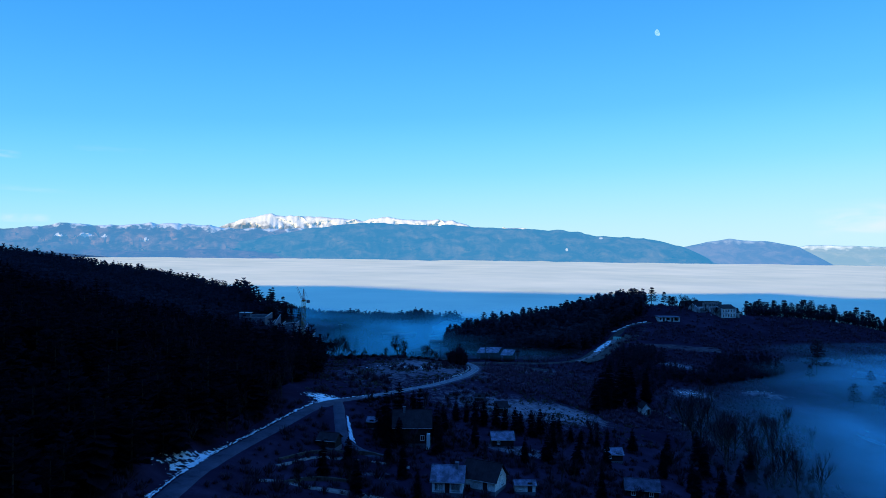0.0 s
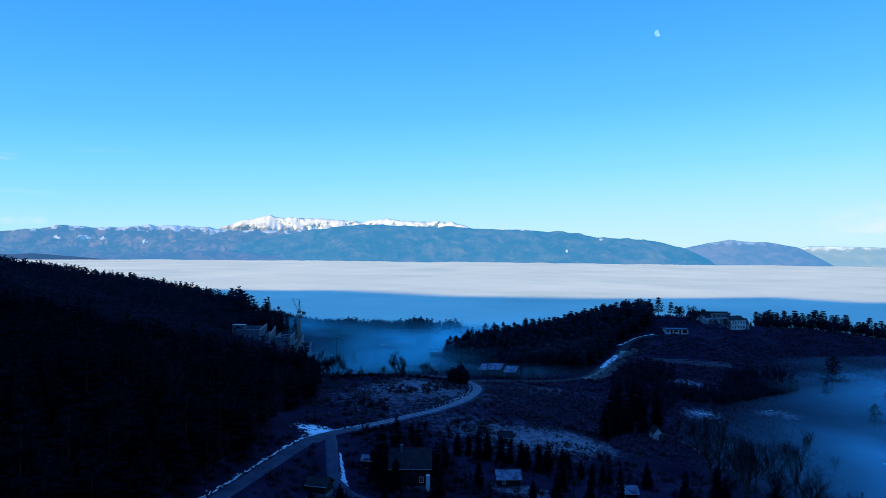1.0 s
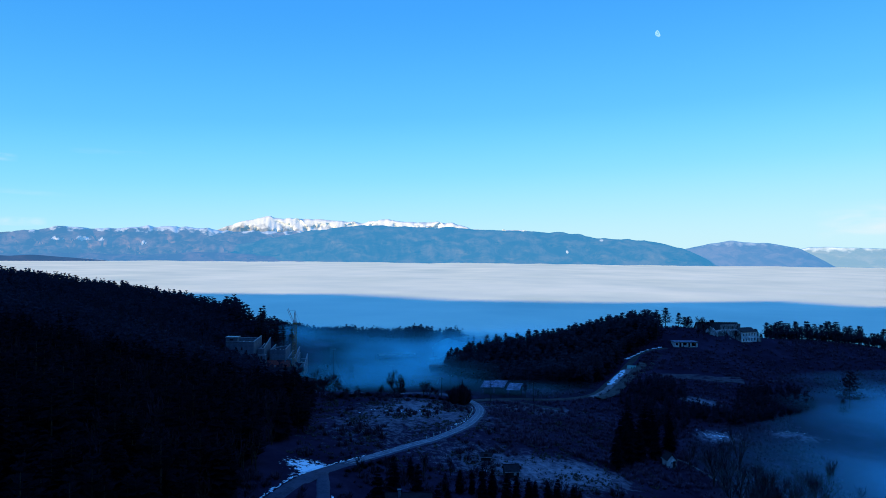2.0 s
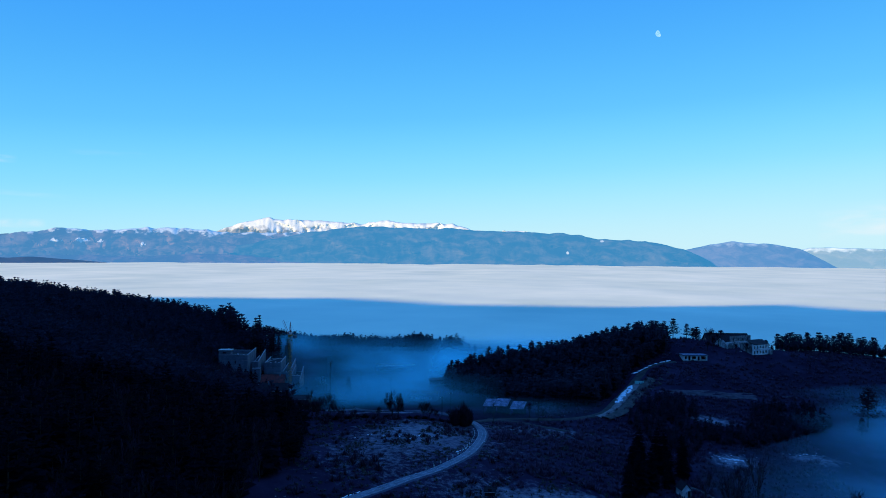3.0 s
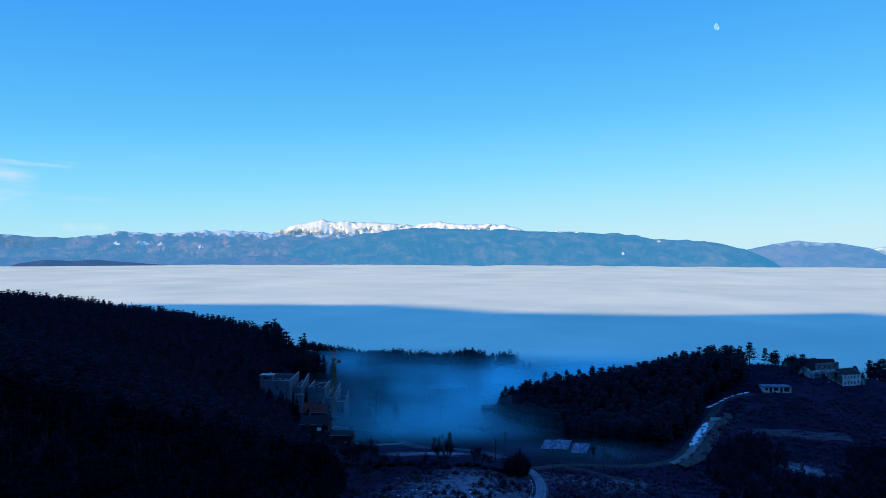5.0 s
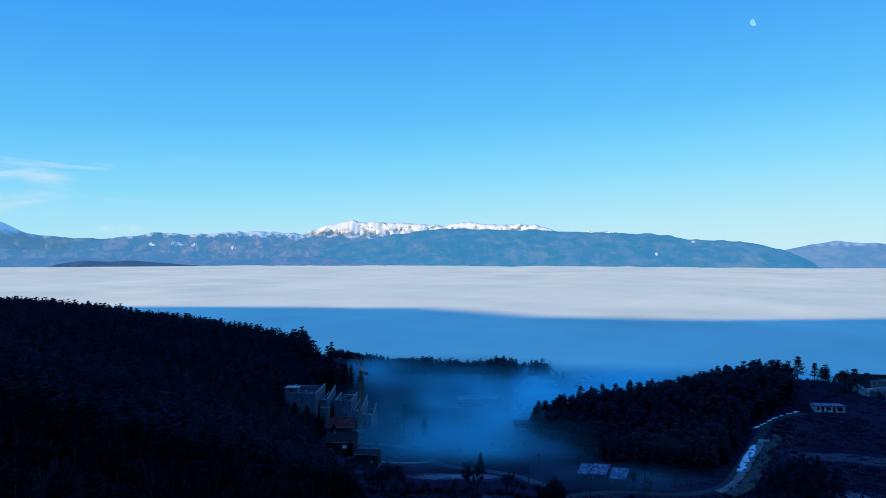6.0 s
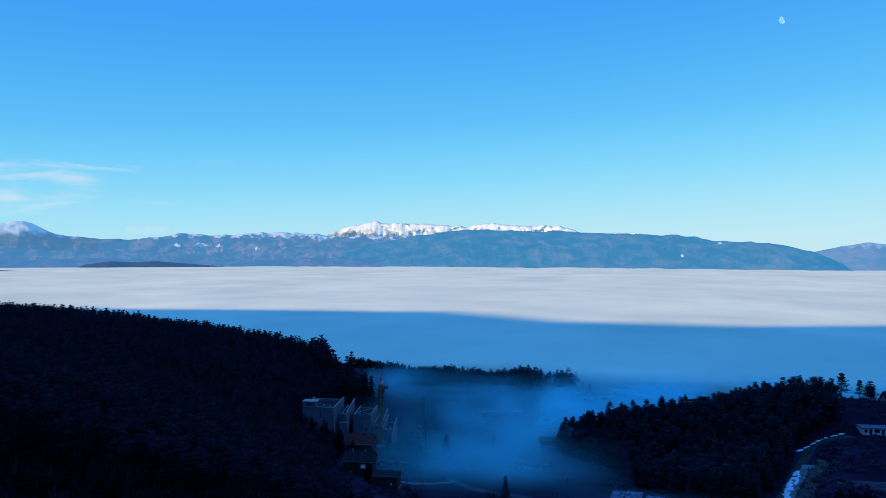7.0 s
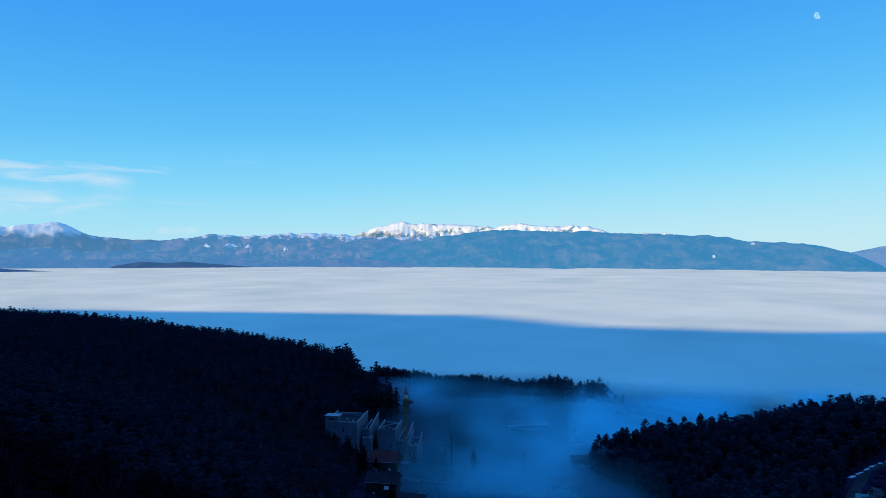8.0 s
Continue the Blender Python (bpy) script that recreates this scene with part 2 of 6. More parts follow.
def mountain_material(name, wood_a, wood_b, haze, amount, snow_from, snow_soft, ragged=90, white=0.86):
    """Wooded slopes far off, snow above a height; blue distance haze is mixed in as emission."""
    m, n, l, p = nodes_of(name)
    co = n.new("ShaderNodeTexCoord")
    t = n.new("ShaderNodeTexNoise")
    t.inputs["Scale"].default_value, t.inputs["Detail"].default_value, t.inputs["Roughness"].default_value = 1.0, 9, 0.68
    t.inputs["Distortion"].default_value = 0.5
    mp = n.new("ShaderNodeMapping")
    mp.inputs["Scale"].default_value = (0.0095, 0.0055, 0.020)
    l.new(co.outputs["Object"], mp.inputs[0])
    l.new(mp.outputs[0], t.inputs["Vector"])
    r = n.new("ShaderNodeValToRGB")
    r.color_ramp.elements[0].position, r.color_ramp.elements[0].color = 0.44, (*wood_a, 1)
    r.color_ramp.elements[1].position, r.color_ramp.elements[1].color = 0.62, (*wood_b, 1)
    l.new(t.outputs[0], r.inputs[0])
    s = n.new("ShaderNodeSeparateXYZ")
    l.new(co.outputs["Object"], s.inputs[0])
    t2 = n.new("ShaderNodeTexNoise")
    t2.inputs["Scale"].default_value, t2.inputs["Detail"].default_value = 0.02, 6
    l.new(co.outputs["Object"], t2.inputs["Vector"])
    ma = n.new("ShaderNodeMath")
    ma.operation = "MULTIPLY_ADD"
    ma.inputs[1].default_value = ragged
    l.new(t2.outputs[0], ma.inputs[0])
    l.new(s.outputs["Z"], ma.inputs[2])
    mr = n.new("ShaderNodeMapRange")
    mr.inputs[1].default_value, mr.inputs[2].default_value = snow_from, snow_from + snow_soft
    l.new(ma.outputs[0], mr.inputs[0])
    sp = n.new("ShaderNodeAttribute")
    sp.attribute_name = "snows"
    bit = n.new("ShaderNodeMath")
    bit.operation = "MULTIPLY_ADD"
    bit.inputs[1].default_value = 0.9
    l.new(t2.outputs[0], bit.inputs[0])
    l.new(sp.outputs["Fac"], bit.inputs[2])
    some = n.new("ShaderNodeMapRange")
    some.inputs[1].default_value, some.inputs[2].default_value = 1.05, 1.35
    l.new(bit.outputs[0], some.inputs[0])
    both = n.new("ShaderNodeMath")
    both.operation = "MAXIMUM"
    l.new(mr.outputs[0], both.inputs[0])
    l.new(some.outputs[0], both.inputs[1])
    mix = n.new("ShaderNodeMix")
    mix.data_type = "RGBA"
    l.new(both.outputs[0], mix.inputs[0])
    l.new(r.outputs[0], mix.inputs[6])
    mix.inputs[7].default_value = (white, white, white, 1)
    l.new(mix.outputs[2], p.inputs["Base Color"])
    p.inputs["Roughness"].default_value = 0.95
    p.inputs["Specular IOR Level"].default_value = 0.0
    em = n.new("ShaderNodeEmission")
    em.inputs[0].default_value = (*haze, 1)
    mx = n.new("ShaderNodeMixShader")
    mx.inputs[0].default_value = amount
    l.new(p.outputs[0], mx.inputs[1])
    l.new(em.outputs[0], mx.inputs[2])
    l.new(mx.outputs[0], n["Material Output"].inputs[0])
    return m


# ---- mesh helpers ----
def mesh_of(name, verts, faces, material, smooth=False):
    """A mesh from vertex and face arrays; faces are all triangles or all quads."""
    me = bpy.data.meshes.new(name)
    v = np.asarray(verts, dtype=np.float32)
    f = np.asarray(faces, dtype=np.int32)
    k = f.shape[1]
    me.vertices.add(len(v))
    me.vertices.foreach_set("co", v.ravel())
    me.loops.add(f.size)
    me.loops.foreach_set("vertex_index", f.ravel())
    me.polygons.add(len(f))
    me.polygons.foreach_set("loop_start", np.arange(0, f.size, k, dtype=np.int32))
    me.polygons.foreach_set("loop_total", np.full(len(f), k, dtype=np.int32))
    me.polygons.foreach_set("use_smooth", np.full(len(f), smooth))
    me.update(calc_edges=True)
    me.materials.append(material)
    return me


def part(name, data, material, parent=None, label="", m=None):
    """Links a bmesh or a mesh as one object under a thing or a part."""
    if isinstance(data, bmesh.types.BMesh):
        me = bpy.data.meshes.new(name)
        data.to_mesh(me)
        data.free()
        me.materials.append(material)
    else:
        me = data
    ob = new(name, me)
    ob.parent = parent
    if m is not None:
        ob.matrix_basis = m
    return tagged(ob, label)


def empty(name, m, label, category, group="", kind=""):
    ob = new(name)
    ob.empty_display_size = 0.5
    ob.matrix_basis = m
    return tagged(ob, label, category, group, kind)


def box(bm, x0, x1, y0, y1, z0, z1, bevel=0.0):
    r = bmesh.ops.create_cube(bm, size=1.0, matrix=Matrix.LocRotScale(((x0 + x1) / 2, (y0 + y1) / 2, (z0 + z1) / 2), None, (x1 - x0, y1 - y0, z1 - z0)))
    if bevel:
        es = list({e for v in r["verts"] for e in v.link_edges})
        bmesh.ops.bevel(bm, geom=es, offset=bevel, segments=1, affect="EDGES")
    return bm


def slab(points, depth):
    """A closed plate: a planar outline pushed by the vector depth."""
    bm = bmesh.new()
    a = [bm.verts.new(p) for p in points]
    b = [bm.verts.new(Vector(p) + Vector(depth)) for p in points]
    bm.faces.new(a)
    bm.faces.new(b[::-1])
    for i in range(len(a)):
        j = (i + 1) % len(a)
        bm.faces.new((a[j], a[i], b[i], b[j]))
    bmesh.ops.recalc_face_normals(bm, faces=bm.faces)
    return bm


def tube(bm, a, b, r0, r1=None, sides=6):
    a, b = Vector(a), Vector(b)
    r1 = r0 if r1 is None else r1
    m = Matrix.Translation((a + b) / 2) @ (b - a).to_track_quat("Z", "Y").to_matrix().to_4x4()
    bmesh.ops.create_cone(bm, cap_ends=True, segments=sides, radius1=r0, radius2=r1, depth=(b - a).length, matrix=m)
    return bm


def wall_grid(length, height, thick, holes):
    """A wall along x from 0, standing on z 0, with holes (x0, x1, z0, z1) through it."""
    xs = sorted({0.0, length, *(h[0] for h in holes), *(h[1] for h in holes)})
    zs = sorted({0.0, height, *(h[2] for h in holes), *(h[3] for h in holes)})
    bm = bmesh.new()
    for x0, x1 in zip(xs, xs[1:]):
        for z0, z1 in zip(zs, zs[1:]):
            cx, cz = (x0 + x1) / 2, (z0 + z1) / 2
            if not any(h[0] < cx < h[1] and h[2] < cz < h[3] for h in holes):
                box(bm, x0, x1, 0, thick, z0, z1)
    bmesh.ops.remove_doubles(bm, verts=bm.verts, dist=0.001)
    seen = {}
    for f in bm.faces:
        seen.setdefault(tuple(round(c, 3) for c in f.calc_center_median()), []).append(f)
    bmesh.ops.delete(bm, geom=[f for fs in seen.values() if len(fs) > 1 for f in fs], context="FACES")
    return bm


# ---- the lie of the land ----
BASE = 52.0
# x, y, reach, height of each rise and hollow
HILLS = ((112, 402, 46, 3.6), (16, 166, 34, 5.0), (-30, 200, 20, 1.8), (208, 470, 34, 5.5), (-30, 322, 26, 2.6), (-550, 200, 350, 101.6), (125, 475, 60, 25.5), (-225, -100, 220, 33.8), (-325, 550, 140, 17.7), (-625, 550, 140, 24.5), (250, 475, 60, 19.9), (400, -100, 140, 17.1), (175, 575, 60, 11.2), (25, 475, 40, 9.0), (-225, 600, 60, 6.7), (-100, 175, 40, 6.2), (75, 375, 40, 5.7), (175, 450, 40, 6.5), (0, 275, 40, 3.2), (-200, 350, 40, 3.4), (-25, 675, 40, 5.9), (100, 600, 40, 3.2), (75, 450, 40, 5.1), (300, 200, 40, 3.7), (200, 375, 60, 3.3))
HOLLOWS = ((-75, 500, 90, -15.8), (350, 225, 220, -23.2), (100, 800, 220, -26.6), (525, 675, 220, -15.7), (-200, 800, 140, -14.9), (-75, 400, 60, -11.5), (75, 150, 90, -6.2), (-425, 400, 90, -12.8), (-300, 100, 90, -11.4), (675, 150, 220, -5.9), (100, 275, 40, -6.5), (25, 425, 40, -7.9), (0, 25, 60, -6.0), (-100, 600, 40, -5.3), (-125, 450, 40, -4.9), (0, 150, 40, -5.1), (-300, 300, 40, -4.5), (-50, 300, 40, -2.6), (50, 525, 40, -3.3), (125, 225, 40, -3.1), (-125, 525, 40, -3.6))


def step(a, b, x):
    t = np.clip((x - a) / (b - a), 0, 1)
    return t * t * (3 - 2 * t)


def land(x, y):
    """Height of the ground at x, y (arrays or numbers)."""
    z = BASE + 0.0 * x
    for cx, cy, s, a in HILLS + HOLLOWS:
        z = z + a * np.exp(-((x - cx) ** 2 + (y - cy) ** 2) / s ** 2)
    low = np.maximum(step(715, 860, y), step(300, 520, x))
    z = z * (1 - low) + 24 * low
    ridge = 552 + 7 * np.sin(x / 130.0) + 5 * np.sin(x / 57.0 + 1.3) + 34 * np.exp(-((x + 2350) / 420) ** 2) + 12 * np.exp(-((x + 1400) / 130) ** 2)
    back = step(-60, -700, y) * (1 - 0.5 * step(-900, -2500, y))
    return z * (1 - back) + ridge * back


def ground_z(x, y):
    return float(land(float(x), float(y)))


def graded(inner0, inner1, pitch, reach0, reach1):
    """Grid lines: even inside, ever wider outside."""
    mid = list(np.arange(inner0, inner1 + 0.1, pitch))
    lo, d = [], pitch
    v = inner0
    while v > reach0:
        d *= 1.22
        v -= d
        lo.append(v)
    hi, d = [], pitch
    v = inner1
    while v < reach1:
        d *= 1.22
        v += d
        hi.append(v)
    return np.array(lo[::-1] + mid + hi)


def sheet(xs, ys):
    gx, gy = np.meshgrid(xs, ys)
    nx, ny = len(xs), len(ys)
    i = np.arange(nx * ny).reshape(ny, nx)
    f = np.stack([i[:-1, :-1].ravel(), i[:-1, 1:].ravel(), i[1:, 1:].ravel(), i[1:, :-1].ravel()], 1)
    return gx.ravel(), gy.ravel(), f


def set_attr(me, name, values):
    a = me.attributes.new(name, "FLOAT", "POINT")
    a.data.foreach_set("value", np.asarray(values, dtype=np.float32))


def blob(x, y, cx, cy, rx, ry):
    return np.exp(-((x - cx) / rx) ** 2 - ((y - cy) / ry) ** 2)


def wobble(x, y, scale, seed=0.0):
    return np.array([noise.noise((a * scale + seed, b * scale, seed)) for a, b in zip(np.ravel(x), np.ravel(y))])


# ---- roads ----
def spline(points, pitch=2.0):
    p = [Vector(q).to_2d() for q in points]
    p = [2 * p[0] - p[1], *p, 2 * p[-1] - p[-2]]
    out = []
    for i in range(1, len(p) - 2):
        n = max(2, int((p[i + 1] - p[i]).length / pitch))
        for k in range(n):
            t = k / n
            out.append(0.5 * (2 * p[i] + (p[i + 1] - p[i - 1]) * t + (2 * p[i - 1] - 5 * p[i] + 4 * p[i + 1] - p[i + 2]) * t * t
                              + (3 * p[i] - p[i - 1] - 3 * p[i + 1] + p[i + 2]) * t ** 3))
    out.append(p[-2])
    return np.array([(q.x, q.y) for q in out])


MAIN_ROAD = spline(((-38, 60), (-43, 95), (-44.9, 120), (-45.6, 133), (-45, 148), (-42.6, 168), (-38.7, 190), (-34.4, 206), (-27, 225), (-16.3, 243), (-5.6, 258),
                    (3, 278), (7.3, 308), (4.8, 330), (-4, 350), (-20, 372), (-43, 395), (-61, 424), (-74, 462), (-84, 500), (-95, 545), (-106, 600)))
SIDE_ROAD = spline(((-33.5, 208), (-31, 198), (-28.6, 187), (-25.8, 177), (-21, 172), (-14, 171)))
HILL_ROAD = spline(((5, 338), (20, 348), (42, 349), (58.6, 356), (69, 374), (79, 396), (88, 414), (96, 426), (104, 430), (112, 431.5)))
TRACK = spline(((10, 346), (22, 342), (33, 335), (42, 331)))
YARD_TRACK = spline(((-84, 402), (-75, 401), (-64, 406), (-54, 412)))
ROADS = ((MAIN_ROAD, 2.5), (SIDE_ROAD, 1.9), (HILL_ROAD, 2.3), (TRACK, 1.3), (YARD_TRACK, 1.0))


ROAD_POINTS = np.concatenate([np.column_stack([line, np.full(len(line), half), land(line[:, 0], line[:, 1])]) for line, half in ROADS])


def near_road(x, y):
    """Distance to the nearest road's edge, and the height of that road."""
    x, y = np.asarray(x, dtype=float), np.asarray(y, dtype=float)
    best, height = np.full(x.shape, 60.0), np.zeros(x.shape)
    todo = np.flatnonzero((x > -140) & (x < 190) & (y > 20) & (y < 640))
    for start in range(0, len(todo), 4000):
        i = todo[start:start + 4000]
        d = np.hypot(x[i][:, None] - ROAD_POINTS[:, 0], y[i][:, None] - ROAD_POINTS[:, 1]) - ROAD_POINTS[:, 2]
        k = d.argmin(1)
        best[i], height[i] = d[np.arange(len(i)), k], ROAD_POINTS[k, 3]
    return best, height


def soil(x, y):
    """The ground as it is built: the land, graded level along the roads."""
    z = land(x, y)
    d, rz = near_road(x, y)
    k = 1 - step(0.8, 6.0, d)
    return z * (1 - k) + (rz - 0.12) * k


def soil_z(x, y):
    return float(soil(np.array([float(x)]), np.array([float(y)]))[0])


gx, gy, gf = sheet(graded(-420, 320, 2.2, -5200, 5200), graded(-60, 740, 2.2, -5200, 5200))
gz = soil(gx, gy)
inside = (np.abs(gx) < 500) & (gy > -100) & (gy < 800)
rough = np.zeros_like(gz)
rough[inside] = 0.55 * wobble(gx[inside], gy[inside], 0.07) + 0.35 * wobble(gx[inside], gy[inside], 0.21, 5.0)
road_gap = near_road(gx, gy)[0]
rough *= step(1.0, 7.0, road_gap)
ground_me = mesh_of("ground", np.stack([gx, gy, gz + rough], 1), gf, ground_material(), True)
frost = (0.55 * blob(gx, gy, -30, 266, 33, 48) + 0.5 * blob(gx, gy, -14, 305, 22, 22) + 0.74 * blob(gx, gy, 21, 239, 27, 19) + 0.4 * blob(gx, gy, 20, 285, 34, 22) + 0.45 * blob(gx, gy, 26, 325, 34, 16)
         + 0.5 * blob(gx, gy, 42, 248, 14, 12) + 0.85 * blob(gx, gy, 107, 359, 15, 8) + 0.50 * np.exp(-((gy - 391 - 0.125 * (gx - 93)) / 2.0) ** 2) * step(88, 98, gx) * step(146, 132, gx) + 0.36 * blob(gx, gy, 101, 411, 8, 10) + 0.30 * blob(gx, gy, 122, 371, 10, 6)
         + 0.82 * blob(gx, gy, 102, 318, 13, 9) + 0.80 * blob(gx, gy, 135, 327, 15, 9) + 0.5 * blob(gx, gy, -18, 158, 13, 9) + 0.45 * blob(gx, gy, 20, 190, 12, 6) + 0.42 * blob(gx, gy, 14, 191, 12, 8) + 0.3 * blob(gx, gy, 40, 330, 40, 12) + 0.35 * blob(gx, gy, -70, 440, 30, 40) + 0.75 * blob(gx, gy, -42, 356, 24, 14) + 0.6 * blob(gx, gy, -30, 366, 14, 9))
set_attr(ground_me, "frost", frost)
set_attr(ground_me, "old_snow", 0.64 * blob(gx, gy, -52, 136, 4, 6) + 0.92 * blob(gx, gy, -39, 213, 7, 8) + 0.60 * blob(gx, gy, -51, 144, 4, 5) + 0.35 * blob(gx, gy, -30, 296, 20, 5) + 0.3 * blob(gx, gy, -55, 150, 3, 5)
         + 0.5 * blob(gx, gy, 105, 358, 9, 5) + 0.58 * blob(gx, gy, 101, 321, 15, 9) + 0.54 * blob(gx, gy, 134, 331, 16, 9) + 0.5 * blob(gx, gy, -25.5, 185, 2, 6)
         + 0.66 * np.exp(-((road_gap - 0.9) / 1.1) ** 2) * (gx < np.interp(gy, MAIN_ROAD[:, 1][:90], MAIN_ROAD[:, 0][:90])) * step(95, 110, gy) * step(222, 212, gy))
ground = tagged(new("ground", ground_me), "frosty winter hillside of turf and leaf litter", "ground", kind="structure")

# ---- fog ----
fx, fy, ff = sheet(graded(-1500, 1200, 45, -6500, 6500), graded(520, 1500, 28, 520, 5000))
fz = 46 + 20 * step(800, 4700, fy) + 2.2 * wobble(fx, fy, 0.006) * step(500, 1500, fy) + 0.4 * wobble(fx, fy, 0.02, 3.0) + 1.5 * step(1500, 3000, fy) * wobble(fx, fy, 0.004, 8.0) + 5.0 * step(3300, 4200, fy) * wobble(fx, fy, 0.011, 6.0)
fog_me = mesh_of("fog_sea", np.stack([fx, fy, fz], 1), ff, fog_sea_material(), True)
set_attr(fog_me, "thick", step(625, 745, fy + 0.22 * np.clip(fx, 0, 400) + 30 * wobble(fx, fy, 0.008, 2.0)))
tagged(new("fog_sea", fog_me), "sea of low fog filling the basin, sunlit beyond a hill's shadow", "fog", kind="structure")

# The blue of the shaded valley and slope is put into these two tints.
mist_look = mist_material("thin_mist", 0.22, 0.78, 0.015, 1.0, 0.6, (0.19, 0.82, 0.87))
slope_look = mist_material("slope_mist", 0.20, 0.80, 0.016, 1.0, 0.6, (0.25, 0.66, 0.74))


def mist_sheet(xs, ys, height, thick, look, label):
    """One thin drifting layer, cut away where the air is clear."""
    k = thick[mf_].max(1) > 0.02
    me = mesh_of("mist", np.stack([xs, ys, height], 1), mf_[k], look, True)
    set_attr(me, "thick", thick)
    return tagged(new("mist", me), label, "mist", kind="stuff")


mx_, my_, mf_ = sheet(np.arange(-430, 640, 10), np.arange(150, 800, 10))
mist_floor = land(mx_, my_)
POOLS = (((-30, 392, 28, 26), 0.38), ((-136, 592, 24, 40), 0.5), ((112, 596, 52, 40), 0.5), ((-95, 562, 30, 42), 0.4), ((-42, 450, 30, 46), 0.35),
         ((-36, 500, 50, 55), 0.45), ((-30, 585, 110, 36), 0.27), ((90, 640, 100, 90), 0.28))
for k, (z, strength) in enumerate(((41.3, 0.90), (44.0, 0.84), (46.8, 0.80), (49.8, 0.72), (54.2, 0.58), (58.3, 0.58), (60.6, 0.5))):
    wave = 26 * wobble(mx_, my_, 0.016, 9.0 + k) + 12 * wobble(mx_, my_, 0.05, 2.0 + k)
    away = mx_ - 0.19 * (my_ - 215)
    clear = step(-1.0, 3.5, z - mist_floor + (-1.5 if z > 52 else 0))
    if z < 52:
        valley = (0.33 * step(365, 425, my_ - 0.10 * mx_ + wave) + 0.24 * step(420, 500, my_ + wave) + 0.44 * step(490, 580, my_ + wave) + 0.10 * step(560, 690, my_)) \
            * step(-106, -54, mx_ + 0.06 * (560 - my_) + 0.4 * wave) * np.maximum(step(32, -6, mx_ - 0.5 * (my_ - 420)), step(480, 540, my_)) * step(120, 36, mx_ - 0.8 * (my_ - 500)) * step(725, 620, my_) * (1 - 0.4 * blob(mx_, my_, -2, 596, 34, 36))
        east = (0.20 * step(62, 108, away + 0.6 * wave) + 0.50 * step(90, 150, away + 0.6 * wave) + 0.55 * step(120, 215, away + wave)) * step(480, 380, my_ + wave) * step(150, 195, my_)
        east = east * (0.72 + 0.45 * step(300, 235, my_)) * (1 - 0.72 * blob(mx_, my_, 150, 316, 42, 30))
    else:
        valley = sum(a * blob(mx_, my_, *where) for where, a in POOLS) * step(780, 600, my_) * (z < 60)
        valley = valley + 0.10 * blob(mx_, my_, 12, 352, 26, 10) * (z > 57)
        east = (0.9 if z < 57 else 0.28) * step(112, 205, away + 0.6 * wave) * step(490, 410, my_ + 0.5 * wave) * step(230, 300, my_) * (z < 60) + 0.10 * blob(mx_, my_, 26, 355, 30, 14) * (z > 57)
    if z > 57:
        clear = step(-0.2, 2.0, z - mist_floor)
    height = z + 1.0 * wobble(mx_, my_, 0.012, 4.0 * k)
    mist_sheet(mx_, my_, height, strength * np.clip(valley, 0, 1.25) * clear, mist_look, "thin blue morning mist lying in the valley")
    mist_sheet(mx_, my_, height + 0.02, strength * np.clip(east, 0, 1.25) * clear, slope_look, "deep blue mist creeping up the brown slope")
# ---- far mountains ----
def range_mesh(name, reach, crest, foot, depth, material, relief, label, seed, snows=(), ribs=0.45):
    """A mountain chain on an arc round the valley: crest heights over bearings, ribbed slopes falling towards the basin."""
    b0, b1 = crest[0][0], crest[-1][0]
    n = int((b1 - b0) * 14)
    bear = np.linspace(b0, b1, n)
    top = np.interp(bear, [c[0] for c in crest], [c[1] for c in crest])
    kern = np.ones(7) / 7
    pad = np.pad(top, 3, mode="edge")
    top = np.convolve(pad, kern, "valid")
    rows = 16
    vs = []
    for r in range(rows + 3):
        s = min(r / rows, 1.0)
        for i in range(n):
            a = radians(bear[i])
            rib = noise.fractal(Vector((bear[i] * ribs + seed + s * 1.4, s * 3.4, seed)), 1.0, 2.1, 5)
            d = reach - depth * (1 - s) + (relief * 0.7 * rib * math.sin(math.pi * min(s * 1.1, 1)))
            z = foot + (top[i] - foot) * (s ** 0.85) + relief * 0.35 * rib * math.sin(math.pi * s) + min(relief, 110) * 0.10 * noise.fractal(Vector((bear[i] * 0.9, seed, s * 2)), 1.0, 2.0, 3) * min(1, s * 2)
            if r > rows:
                d += (r - rows) * depth * 0.3
                z -= (r - rows) * 60
            vs.append((d * math.sin(a), 60 + d * math.cos(a), z))
    i = np.arange((rows + 3) * n).reshape(rows + 3, n)
    f = np.stack([i[:-1, :-1].ravel(), i[:-1, 1:].ravel(), i[1:, 1:].ravel(), i[1:, :-1].ravel()], 1)
    me = mesh_of(name, vs, f, material, True)
    v = np.array(vs)
    va = np.degrees(np.arctan2(v[:, 0], v[:, 1] - 60))
    white = np.zeros(len(v))
    for sb, sz, rb, rz in snows:
        white = np.maximum(white, 1.6 * np.exp(-((va - sb) / rb) ** 2 - ((v[:, 2] - sz) / rz) ** 2))
    set_attr(me, "snows", white)
    return tagged(new(name, me), label, "mountain", kind="structure")


